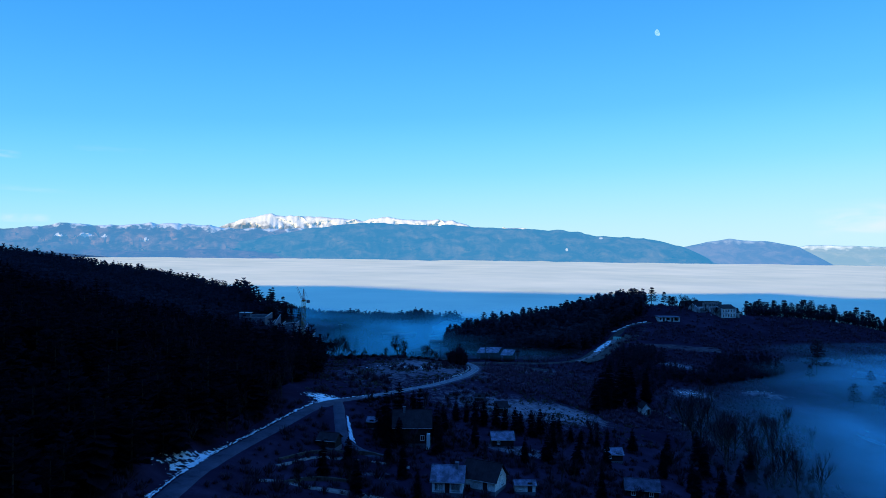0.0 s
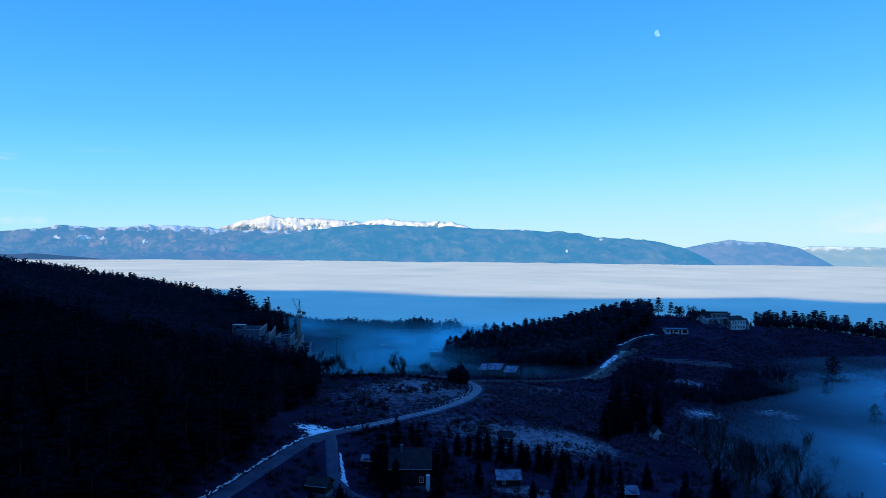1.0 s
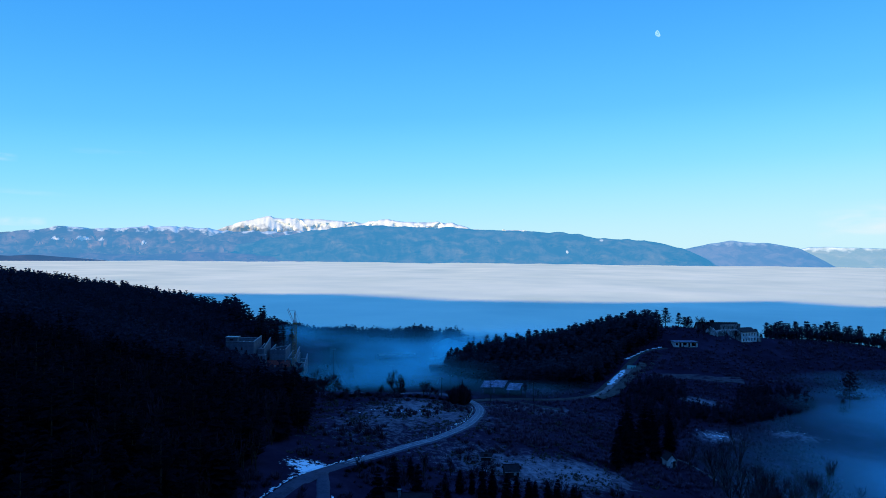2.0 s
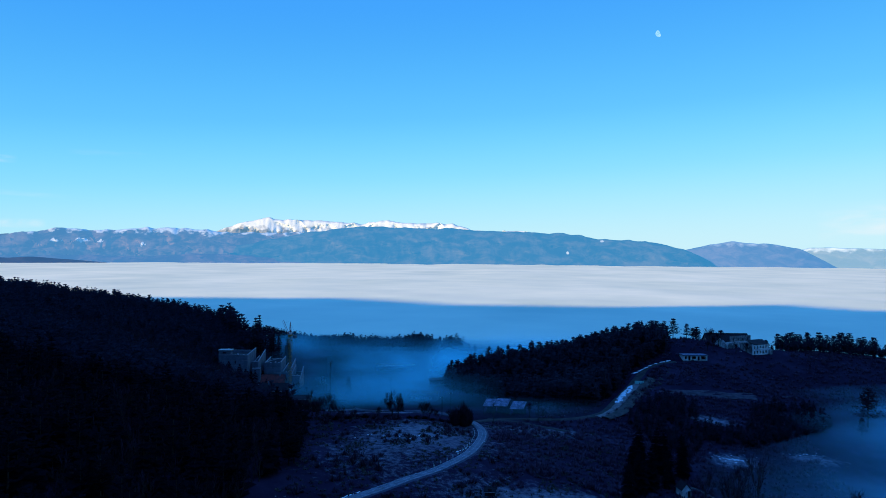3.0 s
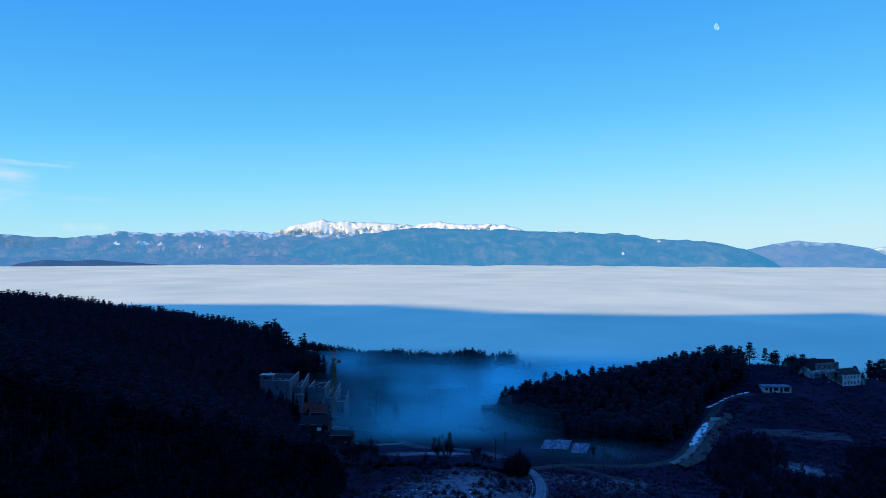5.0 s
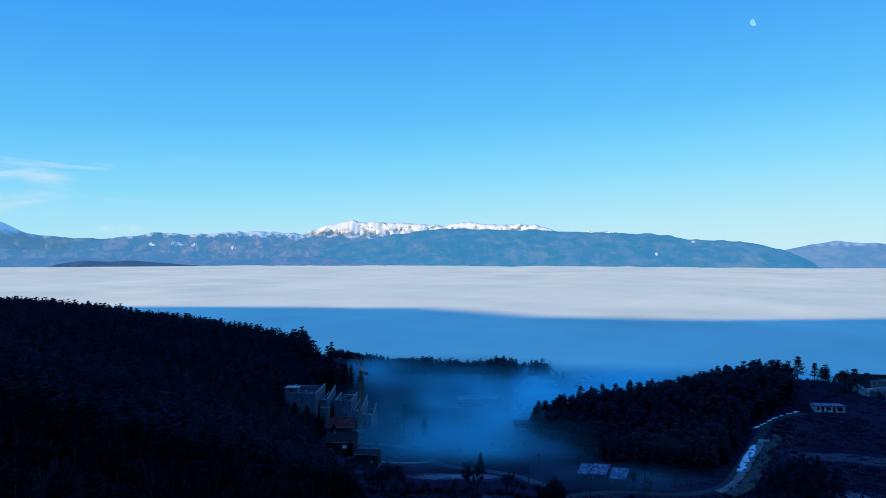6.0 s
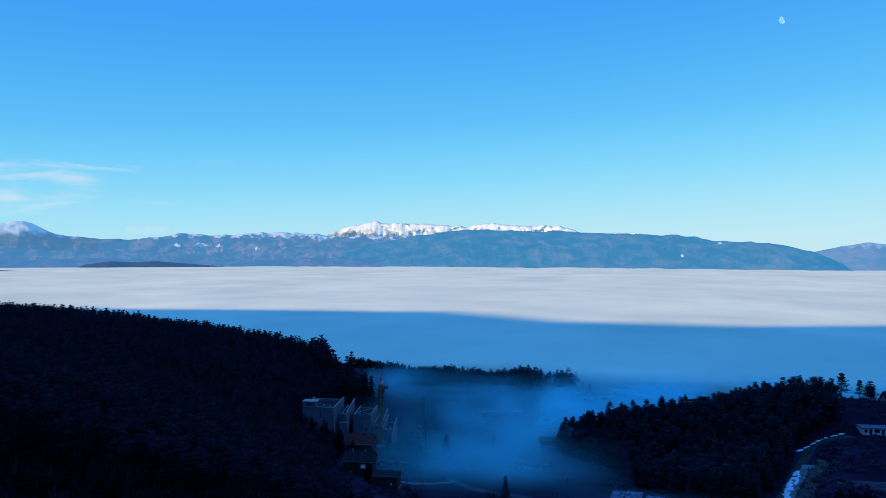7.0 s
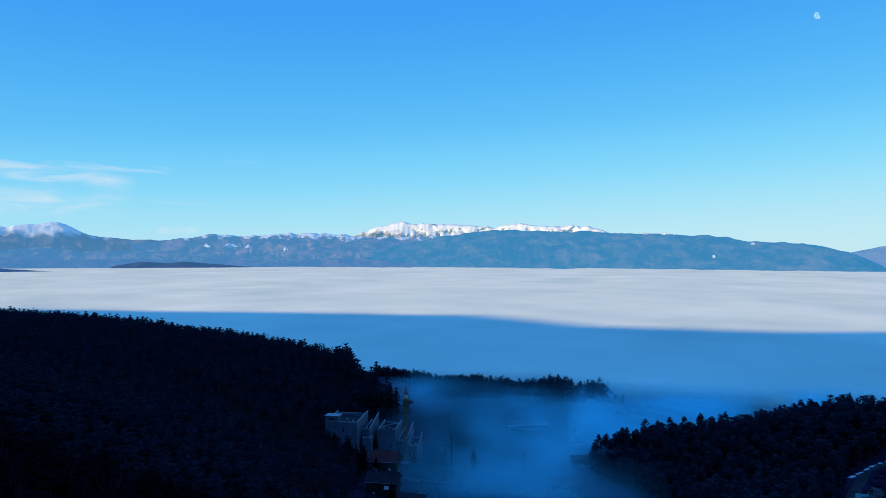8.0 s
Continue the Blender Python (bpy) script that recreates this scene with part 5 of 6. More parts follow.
# ---- buildings ----
def window(parent, x, y, z, w, h, turn=0.0, frame_material="white_paint", bars=True, depth=0.12):
    """A window in a wall: frame, sill and dark pane, facing -y before the turn."""
    m = pose(x, y, z, 0, 0, turn)
    bm = bmesh.new()
    t = 0.09
    box(bm, -w / 2, w / 2, -0.05, depth, -h / 2, -h / 2 + t)
    box(bm, -w / 2, w / 2, -0.05, depth, h / 2 - t, h / 2)
    box(bm, -w / 2, -w / 2 + t, -0.05, depth, -h / 2 + t, h / 2 - t)
    box(bm, w / 2 - t, w / 2, -0.05, depth, -h / 2 + t, h / 2 - t)
    if bars:
        box(bm, -t / 3, t / 3, -0.04, depth - 0.02, -h / 2 + t, h / 2 - t)
    f = part("window", bm, M[frame_material], parent, "", m)
    pane = bmesh.new()
    box(pane, -w / 2 + t, w / 2 - t, 0.02, 0.05, -h / 2 + t, h / 2 - t)
    part("pane", pane, M["dark_window"], f)
    sill = bmesh.new()
    box(sill, -w / 2 - 0.08, w / 2 + 0.08, -0.16, 0.0, -h / 2 - 0.07, -h / 2 - 0.005)
    part("sill", sill, M["concrete"], f)
    return f


def roof_plane(a, b, c, d, thick):
    return slab((a, b, c, d), (0, 0, thick))


def house(name, x, y, w, d, wall_h, roof_h, turn, wall_material, roof_material, label, windows=(), door=None, chimney=None, over=0.45, along="x", base=0.8, lift=0.0):
    """A small gabled house: footing, four walls with gables, two roof slopes with bargeboards, windows, door and chimney."""
    ob = empty(name, pose(x, y, soil_z(x, y) + lift, 0, 0, turn), label, "house", "houses on the slope")
    if along == "y":
        w, d = d, w
    core = empty("shell", pose(0, 0, 0, 0, 0, 90 if along == "y" else 0), "", "")
    core.parent = ob
    foot = bmesh.new()
    box(foot, -w / 2 - 0.06, w / 2 + 0.06, -d / 2 - 0.06, d / 2 + 0.06, -2.2, base * 0.5)
    spin = pose(0, 0, 0, 0, 0, 90 if along == "y" else 0)
    bpy.data.objects.remove(core)
    part("footing", foot, M["concrete"], ob, "", spin)
    t = 0.28
    for s in (-1, 1):
        bm = bmesh.new()
        box(bm, -w / 2, w / 2, s * d / 2 - (t if s > 0 else 0), s * d / 2 + (0 if s > 0 else t), base * 0.5, wall_h)
        part("wall", bm, M[wall_material], ob, "", spin)
        g = slab(((s * w / 2, -d / 2 + t, base * 0.5), (s * w / 2, d / 2 - t, base * 0.5), (s * w / 2, d / 2 - t, wall_h), (s * w / 2, 0, wall_h + roof_h - 0.2), (s * w / 2, -d / 2 + t, wall_h)), (-s * t, 0, 0))
        part("gable_wall", g, M[wall_material], ob, "", spin)
        drop = roof_h / (d / 2) * over
        sl = roof_plane((-w / 2 - over, s * (d / 2 + over), wall_h - drop), (w / 2 + over, s * (d / 2 + over), wall_h - drop), (w / 2 + over, 0, wall_h + roof_h), (-w / 2 - over, 0, wall_h + roof_h), 0.16)
        r = part("roof", sl, M[roof_material], ob, "", spin)
        ribs = bmesh.new()
        count = int(w / 0.55)
        for k in range(count + 1):
            xx = -w / 2 - over + (w + 2 * over) * k / count
            tube(ribs, (xx, s * (d / 2 + over), wall_h - drop + 0.17), (xx, 0, wall_h + roof_h + 0.17), 0.03, sides=4)
        part("roof_ribs", ribs, M[roof_material], r)
        for e in (-1, 1):
            bb = bmesh.new()
            tube(bb, (e * (w / 2 + over), s * (d / 2 + over), wall_h - drop + 0.05), (e * (w / 2 + over), 0, wall_h + roof_h + 0.05), 0.09, sides=4)
            part("bargeboard", bb, M["dark_wood"], ob, "", spin)
        gut = bmesh.new()
        tube(gut, (-w / 2 - over, s * (d / 2 + over + 0.06), wall_h - drop + 0.02), (w / 2 + over, s * (d / 2 + over + 0.06), wall_h - drop + 0.02), 0.07, sides=6)
        part("gutter", gut, M["sheet_roof"], ob, "", spin)
    cap = bmesh.new()
    tube(cap, (-w / 2 - over, 0, wall_h + roof_h + 0.16), (w / 2 + over, 0, wall_h + roof_h + 0.16), 0.12, sides=6)
    part("ridge_cap", cap, M[roof_material], ob, "", spin)
    for face, u, z, ww, hh in windows:
        if face == "front":
            window(ob, u, -d / 2 - 0.02 if along == "x" else -w / 2 - 0.02, z, ww, hh)
        elif face == "side":
            window(ob, w / 2 + 0.02 if along == "x" else d / 2 + 0.02, u, z, ww, hh, 90)
        else:
            window(ob, -w / 2 - 0.02 if along == "x" else -d / 2 - 0.02, u, z, ww, hh, -90)
    if door is not None:
        bm = bmesh.new()
        fy = -d / 2 if along == "x" else -w / 2
        box(bm, door - 0.5, door + 0.5, fy - 0.05, fy + 0.06, base * 0.5, base * 0.5 + 2.05, 0.02)
        dd = part("door", bm, M["dark_wood"], ob)
        hb = bmesh.new()
        tube(hb, (door + 0.36, fy - 0.12, base * 0.5 + 1.0), (door + 0.36, fy - 0.05, base * 0.5 + 1.0), 0.03)
        part("handle", hb, M["sheet_roof"], dd)
    if chimney is not None:
        bm = bmesh.new()
        box(bm, chimney - 0.3, chimney + 0.3, -0.9, -0.3, wall_h, wall_h + roof_h + 0.9, 0.03)
        ch = part("chimney", bm, M["concrete"], ob, "", spin)
        cp = bmesh.new()
        box(cp, chimney - 0.42, chimney + 0.42, -1.02, -0.18, wall_h + roof_h + 0.9, wall_h + roof_h + 1.05)
        part("chimney_cap", cp, M["concrete"], ch)
    return ob


W2 = (("front", -1.75, 1.6, 1.9, 1.5), ("front", 1.75, 1.6, 1.9, 1.5))
house("cottage", 0.2, 157.0, 6.4, 6.5, 2.9, 2.2, -4, "white_paint", "frosted_roof", "white cottage with a frosted ribbed roof", W2, 0.0, 1.8)
house("cottage", 7.9, 160.2, 7.6, 6.2, 2.7, 2.9, -25, "plaster", "dark_tiles", "pale cottage with a steep white gable", (("side", 0.9, 1.6, 1.0, 1.1), ("side", 0, 3.6, 0.6, 0.7)), 1.5)
house("garden_shed", 16.6, 160.0, 4.4, 2.6, 1.9, 0.5, 4, "plaster", "frosted_roof", "low shed with a pale frosted roof", (("front", -1.1, 1.2, 0.7, 0.6),), 1.0, over=0.25)
house("garden_cabin", 13.2, 193.2, 5.6, 4.2, 2.3, 1.4, 6, "dark_wood", "frosted_roof", "dark timber cabin with a bluish frosted roof", (("front", -1.2, 1.4, 0.8, 0.8),), 0.9, over=0.35)
house("garden_cabin", -20.4, 188.5, 2.6, 2.4, 2.0, 0.8, -8, "dark_wood", "frosted_roof", "tiny garden shed with a frosted roof", (), 0.0, over=0.2)
house("garden_cabin", -28.2, 170.6, 4.4, 4.0, 2.1, 1.2, -12, "dark_wood", "dark_tiles", "small dark hut with a tiled roof by the lane", (), 0.0, over=0.3)
house("garden_cabin", 43.8, 200.5, 4.4, 3.6, 2.2, 1.2, 3, "dark_wood", "frosted_roof", "small cabin with a lilac frosted roof", (("front", -1.2, 1.4, 0.8, 0.8),), 0.8, over=0.3)
house("cottage", 44.6, 171.5, 7.2, 5.2, 2.5, 1.5, -10, "dark_wood", "dull_roof", "low house with a dull frosted roof", (("front", -2, 1.5, 1.0, 1.0), ("front", 2, 1.5, 1.0, 1.0)), 0.0)
house("large_house", -10.0, 185, 9.0, 8.0, 4.6, 3.2, 5, "dark_wood", "dark_tiles", "two-storey house under a dark tiled roof", (("front", 2.6, 1.8, 1.0, 1.3), ("side", 0, 1.7, 1.0, 1.2)), -1.5, -2.0)
porch = bmesh.new()
box(porch, 3.6, 4.5, -5.0, -4.02, -0.8, 3.0, 0.04)
part("porch", porch, M["white_paint"], [o for o in bpy.data.objects if o.name.startswith("large_house")][0], "white plastered porch")
house("field_hut", 14.6, 232.0, 3.8, 3.4, 2.2, 1.3, 10, "dark_wood", "dark_tiles", "dark timber hut in the frosty field", (("front", 0.8, 1.4, 0.6, 0.6),), -0.7, over=0.3)
house("field_hut", 8.0, 241.5, 2.8, 2.4, 1.6, 0.8, -6, "dark_wood", "dark_tiles", "low dark timber hut above the slope", (), 0.0, over=0.2)
house("white_hut", 71.3, 279.5, 3.2, 4.2, 2.9, 1.9, 10, "plaster", "dark_tiles", "small white gabled hut at the valley edge", (("front", 0.0, 1.9, 0.7, 0.9),), 0.9, along="y", over=0.25)
house("red_roof_house", -104.5, 434, 12.0, 9.0, 5.6, 3.6, 6, "dark_wood", "red_tiles", "house with a dull red tiled roof", (("front", -4, 2.0, 1.0, 1.2), ("front", 3, 2.0, 1.0, 1.2)), 0.0, 3.5, lift=2.0)
house("timber_house", -93.5, 396.5, 12.5, 8.5, 6.8, 3.0, 4, "dark_wood", "dark_tiles", "dark timber house with one white window", (("front", 2.2, 4.6, 2.0, 1.5), ("front", -3, 2.0, 1.0, 1.1), ("front", 4.2, 2.0, 1.0, 1.1)), -0.6, -3.0)
house("barn", -77.5, 381, 10.0, 7.0, 5.4, 1.0, 2, "dark_wood", "dark_tiles", "dark windowless timber barn", (("front", 2.5, 2.4, 0.7, 0.6),), -2.0, over=0.3)

# Plain white panel set just in front of the dark pane.
curtain = bmesh.new()
box(curtain, -0.85, 0.85, 0.0, 0.03, -0.6, 0.6)
house_w = [o for o in bpy.data.objects if o.name.startswith("timber_house")][0]
part("curtain", curtain, M["white_paint"], house_w, "plain white board in front of the glass", pose(2.2, -4.30, 4.6))


def open_shed():
    """An open timber shelter: posts, beams and three lean-to roofs of pale sheet, one lower than the next."""
    x, y = 17.5, 359.5
    ob = empty("open_shed", pose(x, y, soil_z(x, y), 0, 0, -6), "open timber shed with three pale sheet roofs", "shed")
    for k, (x0, x1, z, yo) in enumerate(((-9.0, -4.6, 4.0, 0.0), (-4.2, 1.6, 4.3, -0.4), (2.6, 8.6, 3.3, -0.2))):
        sl = slab(((x0, -3.6 + yo, z), (x1, -3.6 + yo, z), (x1 + 1.3, 3.6 + yo, z + 1.9), (x0 + 1.3, 3.6 + yo, z + 1.9)), (0, 0, 0.12))
        r = part("roof", sl, M["frosted_roof"], ob)
        rb = bmesh.new()
        for j in range(9):
            u = j / 8
            tube(rb, (x0 + (x1 - x0) * u, -3.6 + yo, z + 0.14), (x0 + 1.3 + (x1 - x0) * u, 3.6 + yo, z + 2.04), 0.035, sides=4)
        part("roof_ribs", rb, M["frosted_roof"], r)
        for px in (x0 + 0.3, x1 - 0.2):
            for py, h in ((-3.2, z + 0.1), (3.0, z + 1.7)):
                bm = bmesh.new()
                box(bm, px - 0.12 + (py > 0), px + 0.12 + (py > 0), py + yo - 0.12, py + yo + 0.12, -1.0, h, 0.015)
                part("post", bm, M["dark_wood"], ob)
        bk = bmesh.new()
        box(bk, x0 + 1.2, x1 + 1.0, 3.05 + yo, 3.2 + yo, -0.8, z + 1.6)
        part("back_wall", bk, M["dark_wood"], ob)
        be = bmesh.new()
        box(be, x0, x1, -3.34 + yo, -3.1 + yo, z - 0.22, z + 0.02)
        part("beam", be, M["dark_wood"], ob)
    return ob


open_shed()


def ruined_school():
    """A long roofless school on the hilltop: broken walls, a gable standing, and a white wing with empty windows."""
    z = soil_z(158.6, 446.9) + 1.6
    ob = empty("ruined_school", pose(150.6, 445.8, z, 0, 0, 0), "roofless ruined school of pale broken walls", "building")
    turn = math.degrees(math.atan2(14.5, 25.5))
    base = pose(0, 0, 0, 0, 0, turn)
    holes = [(2.2 + k * 3.0, 3.3 + k * 3.0, 1.2, 2.7) for k in range(5)] + [(2.2 + k * 3.0, 3.3 + k * 3.0, 3.9, 5.2) for k in range(5)]
    part("long_wall", wall_grid(17.5, 4.6, 0.45, [h for h in holes if h[3] < 4]), M["worn_white"], ob, "", base @ pose(0.4, 9.0, 0.0))
    part("back_wall", wall_grid(17.0, 6.6, 0.45, [(2 + k * 4, 3.3 + k * 4, 3.9, 5.4) for k in range(4)]), M["ruin_plaster"], ob, "", base @ pose(12, 16.0, 0.0))
    g = slab(((0, 0, -2.0), (0, 8.5, -2.0), (0, 8.5, 4.0), (0, 5.2, 6.6), (0, 4.4, 5.7), (0, 3.2, 5.9), (0, 0, 3.2)), (0.5, 0, 0))
    part("gable", g, M["worn_white"], ob, "pale broken gable", base @ pose(-1.2, 7.0, 0))
    step_wall = slab(((0, 0, -2), (6, 0, -2), (6, 0, 3.2), (4.4, 0, 3.0), (4.0, 0, 4.4), (2.2, 0, 4.0), (1.4, 0, 2.2), (0, 0, 2.6)), (0, 0.45, 0))
    part("broken_wall", step_wall, M["ruin_plaster"], ob, "", base @ pose(-1.0, 7.2, 0))
    wing = base @ pose(7.5, -3.0, -1.9)
    front = [(1.0 + k * 2.35, 2.1 + k * 2.35, 0.9, 2.5) for k in range(5)] + [(1.0 + k * 2.35, 2.1 + k * 2.35, 3.7, 5.2) for k in range(5)]
    part("wing_front", wall_grid(12.8, 6.2, 0.45, front), M["plaster"], ob, "worn white wing with empty windows", wing)
    part("wing_back", wall_grid(12.8, 6.2, 0.45, front[:5]), M["ruin_plaster"], ob, "", wing @ pose(0, 8.0, 0))
    for xx, hh in ((0.0, 6.2), (12.35, 8.2)):
        part("wing_side", slab(((0, 0.46, -1), (0, 7.99, -1), (0, 7.99, hh - 0.6), (0, 4, hh), (0, 0.46, 6.0)), (0.45, 0, 0)), M["ruin_plaster"], ob, "", wing @ pose(xx, 0, 0))
    fl = bmesh.new()
    box(fl, 0.5, 12.3, 0.5, 7.9, 3.0, 3.25)
    part("floor_slab", fl, M["concrete"], ob, "", wing)
    rf = slab(((0.2, -0.5, 6.1), (12.2, -0.5, 6.1), (12.2, 5.0, 8.0), (0.2, 5.0, 8.0)), (0, 0, 0.2))
    part("sagging_roof", rf, M["dark_tiles"], ob, "remains of a dark tiled roof", wing)
    ft = bmesh.new()
    box(ft, -2, 31, 3.5, 17.0, -4.0, -0.05)
    part("footing", ft, M["ruin_plaster"], ob, "", base)
    an = bmesh.new()
    box(an, 12.85, 15.6, -0.6, 3.0, -1.5, 2.6, 0.05)
    part("annex", an, M["ruin_plaster"], ob, "", wing)
    for k in range(9):
        bm = bmesh.new()
        bmesh.ops.create_icosphere(bm, subdivisions=1, radius=rv.uniform(0.3, 0.8))
        for v in bm.verts:
            v.co *= rv.uniform(0.7, 1.3)
        part("rubble", bm, M["ruin_plaster"], ob, "", base @ pose(rv.uniform(-4, 14), rv.uniform(2, 6), rv.uniform(-0.3, 0.2)))
    return ob


ruined_school()
house("hall", 158.5, 488.5, 25.0, 11.0, 3.8, 6.0, 2, "ruin_plaster", "dark_tiles", "long hall with a broad dark tiled roof", (("front", -9, 1.8, 1.0, 1.2), ("front", -3, 1.8, 1.0, 1.2), ("front", 3, 1.8, 1.0, 1.2)), 8.0, over=0.6, lift=-2.0)


def white_ruin():
    x, y = 123, 436.5
    ob = empty("white_ruin", pose(x, y, soil_z(x, y) - 0.5, 0, 0, 4) @ Matrix.Diagonal((0.95, 0.95, 0.9, 1)), "single-storey white ruin with empty openings", "building")
    holes = [(0.7, 2.0, 0.9, 2.4), (2.8, 4.1, 0.0, 2.5), (5.0, 7.2, 0.9, 2.4), (8.1, 9.3, 0.0, 2.5), (10.1, 12.7, 0.5, 2.5)]
    part("front_wall", wall_grid(13.6, 2.9, 0.35, holes), M["plaster"], ob, "", pose(-6.8, -3, -0.4))
    part("back_wall", wall_grid(13.6, 2.9, 0.35, holes[:1]), M["ruin_plaster"], ob, "", pose(-6.8, 3, -0.4))
    for xx in (-6.8, 6.45):
        bm = bmesh.new()
        box(bm, xx, xx + 0.35, -2.64, 2.99, -0.8, 2.5)
        part("side_wall", bm, M["plaster"], ob)
    bm = bmesh.new()
    box(bm, -7.2, 7.2, -3.5, 3.6, 2.51, 2.8, 0.05)
    part("roof_slab", bm, M["concrete"], ob, "flat slab with frost on it")
    fr = bmesh.new()
    box(fr, -7.0, 6.4, -3.2, 3.3, 2.803, 2.87)
    part("frost_cover", fr, M["frosted_roof"], ob)
    ft = bmesh.new()
    box(ft, -6.9, 6.9, -3.2, 3.4, -2.5, -0.41)
    part("footing", ft, M["ruin_plaster"], ob)
    return ob


white_ruin()


def coping(parent, a, b, wide=0.55):
    """A pale metal capping laid along the top of a wall from a to b."""
    a, b = Vector(a), Vector(b)
    side = Vector((b.y - a.y, a.x - b.x, 0)).normalized() * wide / 2
    bm = slab((a - side, a + side, b + side, b - side), (0, 0, 0.22))
    return part("coping", bm, M["worn_metal"], parent, "pale metal coping")


def concrete_block(x, y, z, w, d, h, turn, fins, label, tower=None, bow=0.0, holes=()):
    """One wing of a raw concrete building: cast front with joints, sunk dark roof, and side walls whose tops rake up to the back.
    fins: for the left and the right side wall, the rise over the front's top at its front and at its back."""
    ob = empty("concrete_building", pose(x, y, z, 0, 0, turn), label, "building", "wings of the concrete building")
    t = 0.5
    part("front_wall", wall_grid(w, h, t, list(holes)), M["concrete"], ob)
    for k in range(1, 4):
        bm = bmesh.new()
        box(bm, 0.02, w - 0.02, -0.04, -0.003, h * k / 4 - 0.05, h * k / 4 + 0.05)
        part("joint_band", bm, M["ruin_plaster"], ob)
    for k in range(1, max(2, int(w / 3.2))):
        u = w * k / max(2, int(w / 3.2))
        bm = bmesh.new()
        box(bm, u - 0.06, u + 0.06, -0.07, -0.042, 0.05, h - 0.05)
        part("pilaster_strip", bm, M["concrete"], ob)
    back = bmesh.new()
    box(back, t + 0.01, w - t - 0.01, d - t, d, -4, h + 0.2)
    part("back_wall", back, M["concrete"], ob)
    coping(ob, (t + 0.4, d - t / 2, h + 0.203), (w - t - 0.4, d - t / 2, h + 0.203), 0.6)
    for xx, (f0, f1) in ((0.0, fins[0]), (w - t, fins[1])):
        s = slab(((0, t + 0.003, -4), (0, d, -4), (0, d, h + f1), (0, t + 0.003, h + f0)), (t, 0, 0))
        part("fin_wall", s, M["concrete"], ob, "", pose(xx, 0, 0))
        coping(ob, (xx + t / 2, t + 0.2, h + f0 + 0.005), (xx + t / 2, d, h + f1 + 0.005))
    if bow:
        n, last = 9, None
        for k in range(n + 1):
            u = k / n
            p = (0.3 + (w - 0.6) * u, 0.3 + d * 0.5 * math.sin(u * math.pi / 2), h + 0.02 + bow * math.sin(u * math.pi / 2))
            if last:
                coping(ob, last, p, 0.5)
            last = p
    else:
        coping(ob, (0.0, t / 2, h + 0.003), (w, t / 2, h + 0.003), 0.8)
    deck = bmesh.new()
    box(deck, t + 0.003, w - t - 0.003, t + 0.003, d - t - 0.003, h - 1.5, h - 1.1)
    rf = part("roof_deck", deck, M["dark_tiles"], ob, "dark sunken roof")
    for k in range(3):
        bm = bmesh.new()
        cx, cy = w * (0.25 + 0.25 * k), d * (0.35 + 0.15 * (k % 2))
        box(bm, cx - 0.45, cx + 0.45, cy - 0.45, cy + 0.45, h - 1.098, h - 0.5, 0.04)
        part("roof_hatch", bm, M["sheet_roof"], rf)
    body = bmesh.new()
    box(body, t + 0.01, w - t - 0.01, t + 1.2, d - t - 0.01, -4, h - 1.51)
    part("core", body, M["dark_tiles"], ob)
    ft = bmesh.new()
    box(ft, -0.1, w + 0.1, -0.1, d, -7, -0.003)
    part("footing", ft, M["concrete"], ob)
    if tower:
        tw, td, th = tower
        shaft = bmesh.new()
        box(shaft, 0.02, tw, 0.02, td, h + 0.3, h + th)
        st = part("stair_tower", shaft, M["concrete"], ob)
        slit = bmesh.new()
        box(slit, tw * 0.35, tw * 0.65, -0.01, 0.015, h + 0.9, h + th - 0.8)
        part("slit_window", slit, M["dark_window"], st)
        cp = bmesh.new()
        box(cp, -0.25, tw + 0.5, -0.3, td + 0.3, h + th + 0.003, h + th + 0.3, 0.03)
        part("coping", cp, M["sheet_roof"], st)
    return ob


for x, y, s in ((-133, 446, 0.75), (-128, 449, 0.6), (-121, 458, 1.0), (-110, 455, 0.8), (-104, 452, 0.7), (-96, 455, 0.8), (-92, 460, 0.6), (-137, 441, 0.9), (-144, 447, 1.1)):
    plant_bare(x, y, s, "leafless tree before the concrete building")
concrete_block(-140.4, 449.0, 54.5, 16.5, 20, 11.6, 3, ((0.1, 1.0), (0.1, 1.6)), "tall raw concrete wing with a stair tower", (6.8, 5.0, 2.7), 0.0, ((9.0, 10.0, 6.8, 8.6), (12.6, 13.6, 2.2, 4.2)))
concrete_block(-123.6, 456.5, 51.0, 3.9, 18, 10.4, 3, ((-1.5, 1.0), (0.3, 4.6)), "narrow concrete stair wing with a raked side wall", None, 0.0, ((1.2, 2.2, 1.0, 7.5),))
concrete_block(-122.6, 453.6, 49.0, 4.6, 2.9, 8.8, 3, ((0.1, 0.1), (0.1, 0.1)), "small concrete porch block of the stair wing", None, 0.0, ((1.6, 2.6, 0.6, 3.0),))
concrete_block(-118.3, 464.0, 48.5, 9.6, 16, 11.3, 3, ((-0.2, 1.2), (0.2, 1.6)), "middle concrete wing with a bowed roof edge", None, 1.4, ((6.4, 7.4, 2.0, 4.0),))
concrete_block(-108.4, 467.0, 44.0, 4.6, 18, 9.8, 3, ((0.4, 3.0), (0.4, 5.4)), "low concrete wing with raked fin walls", None, 0.0, ((1.4, 3.0, 0.4, 2.8),))
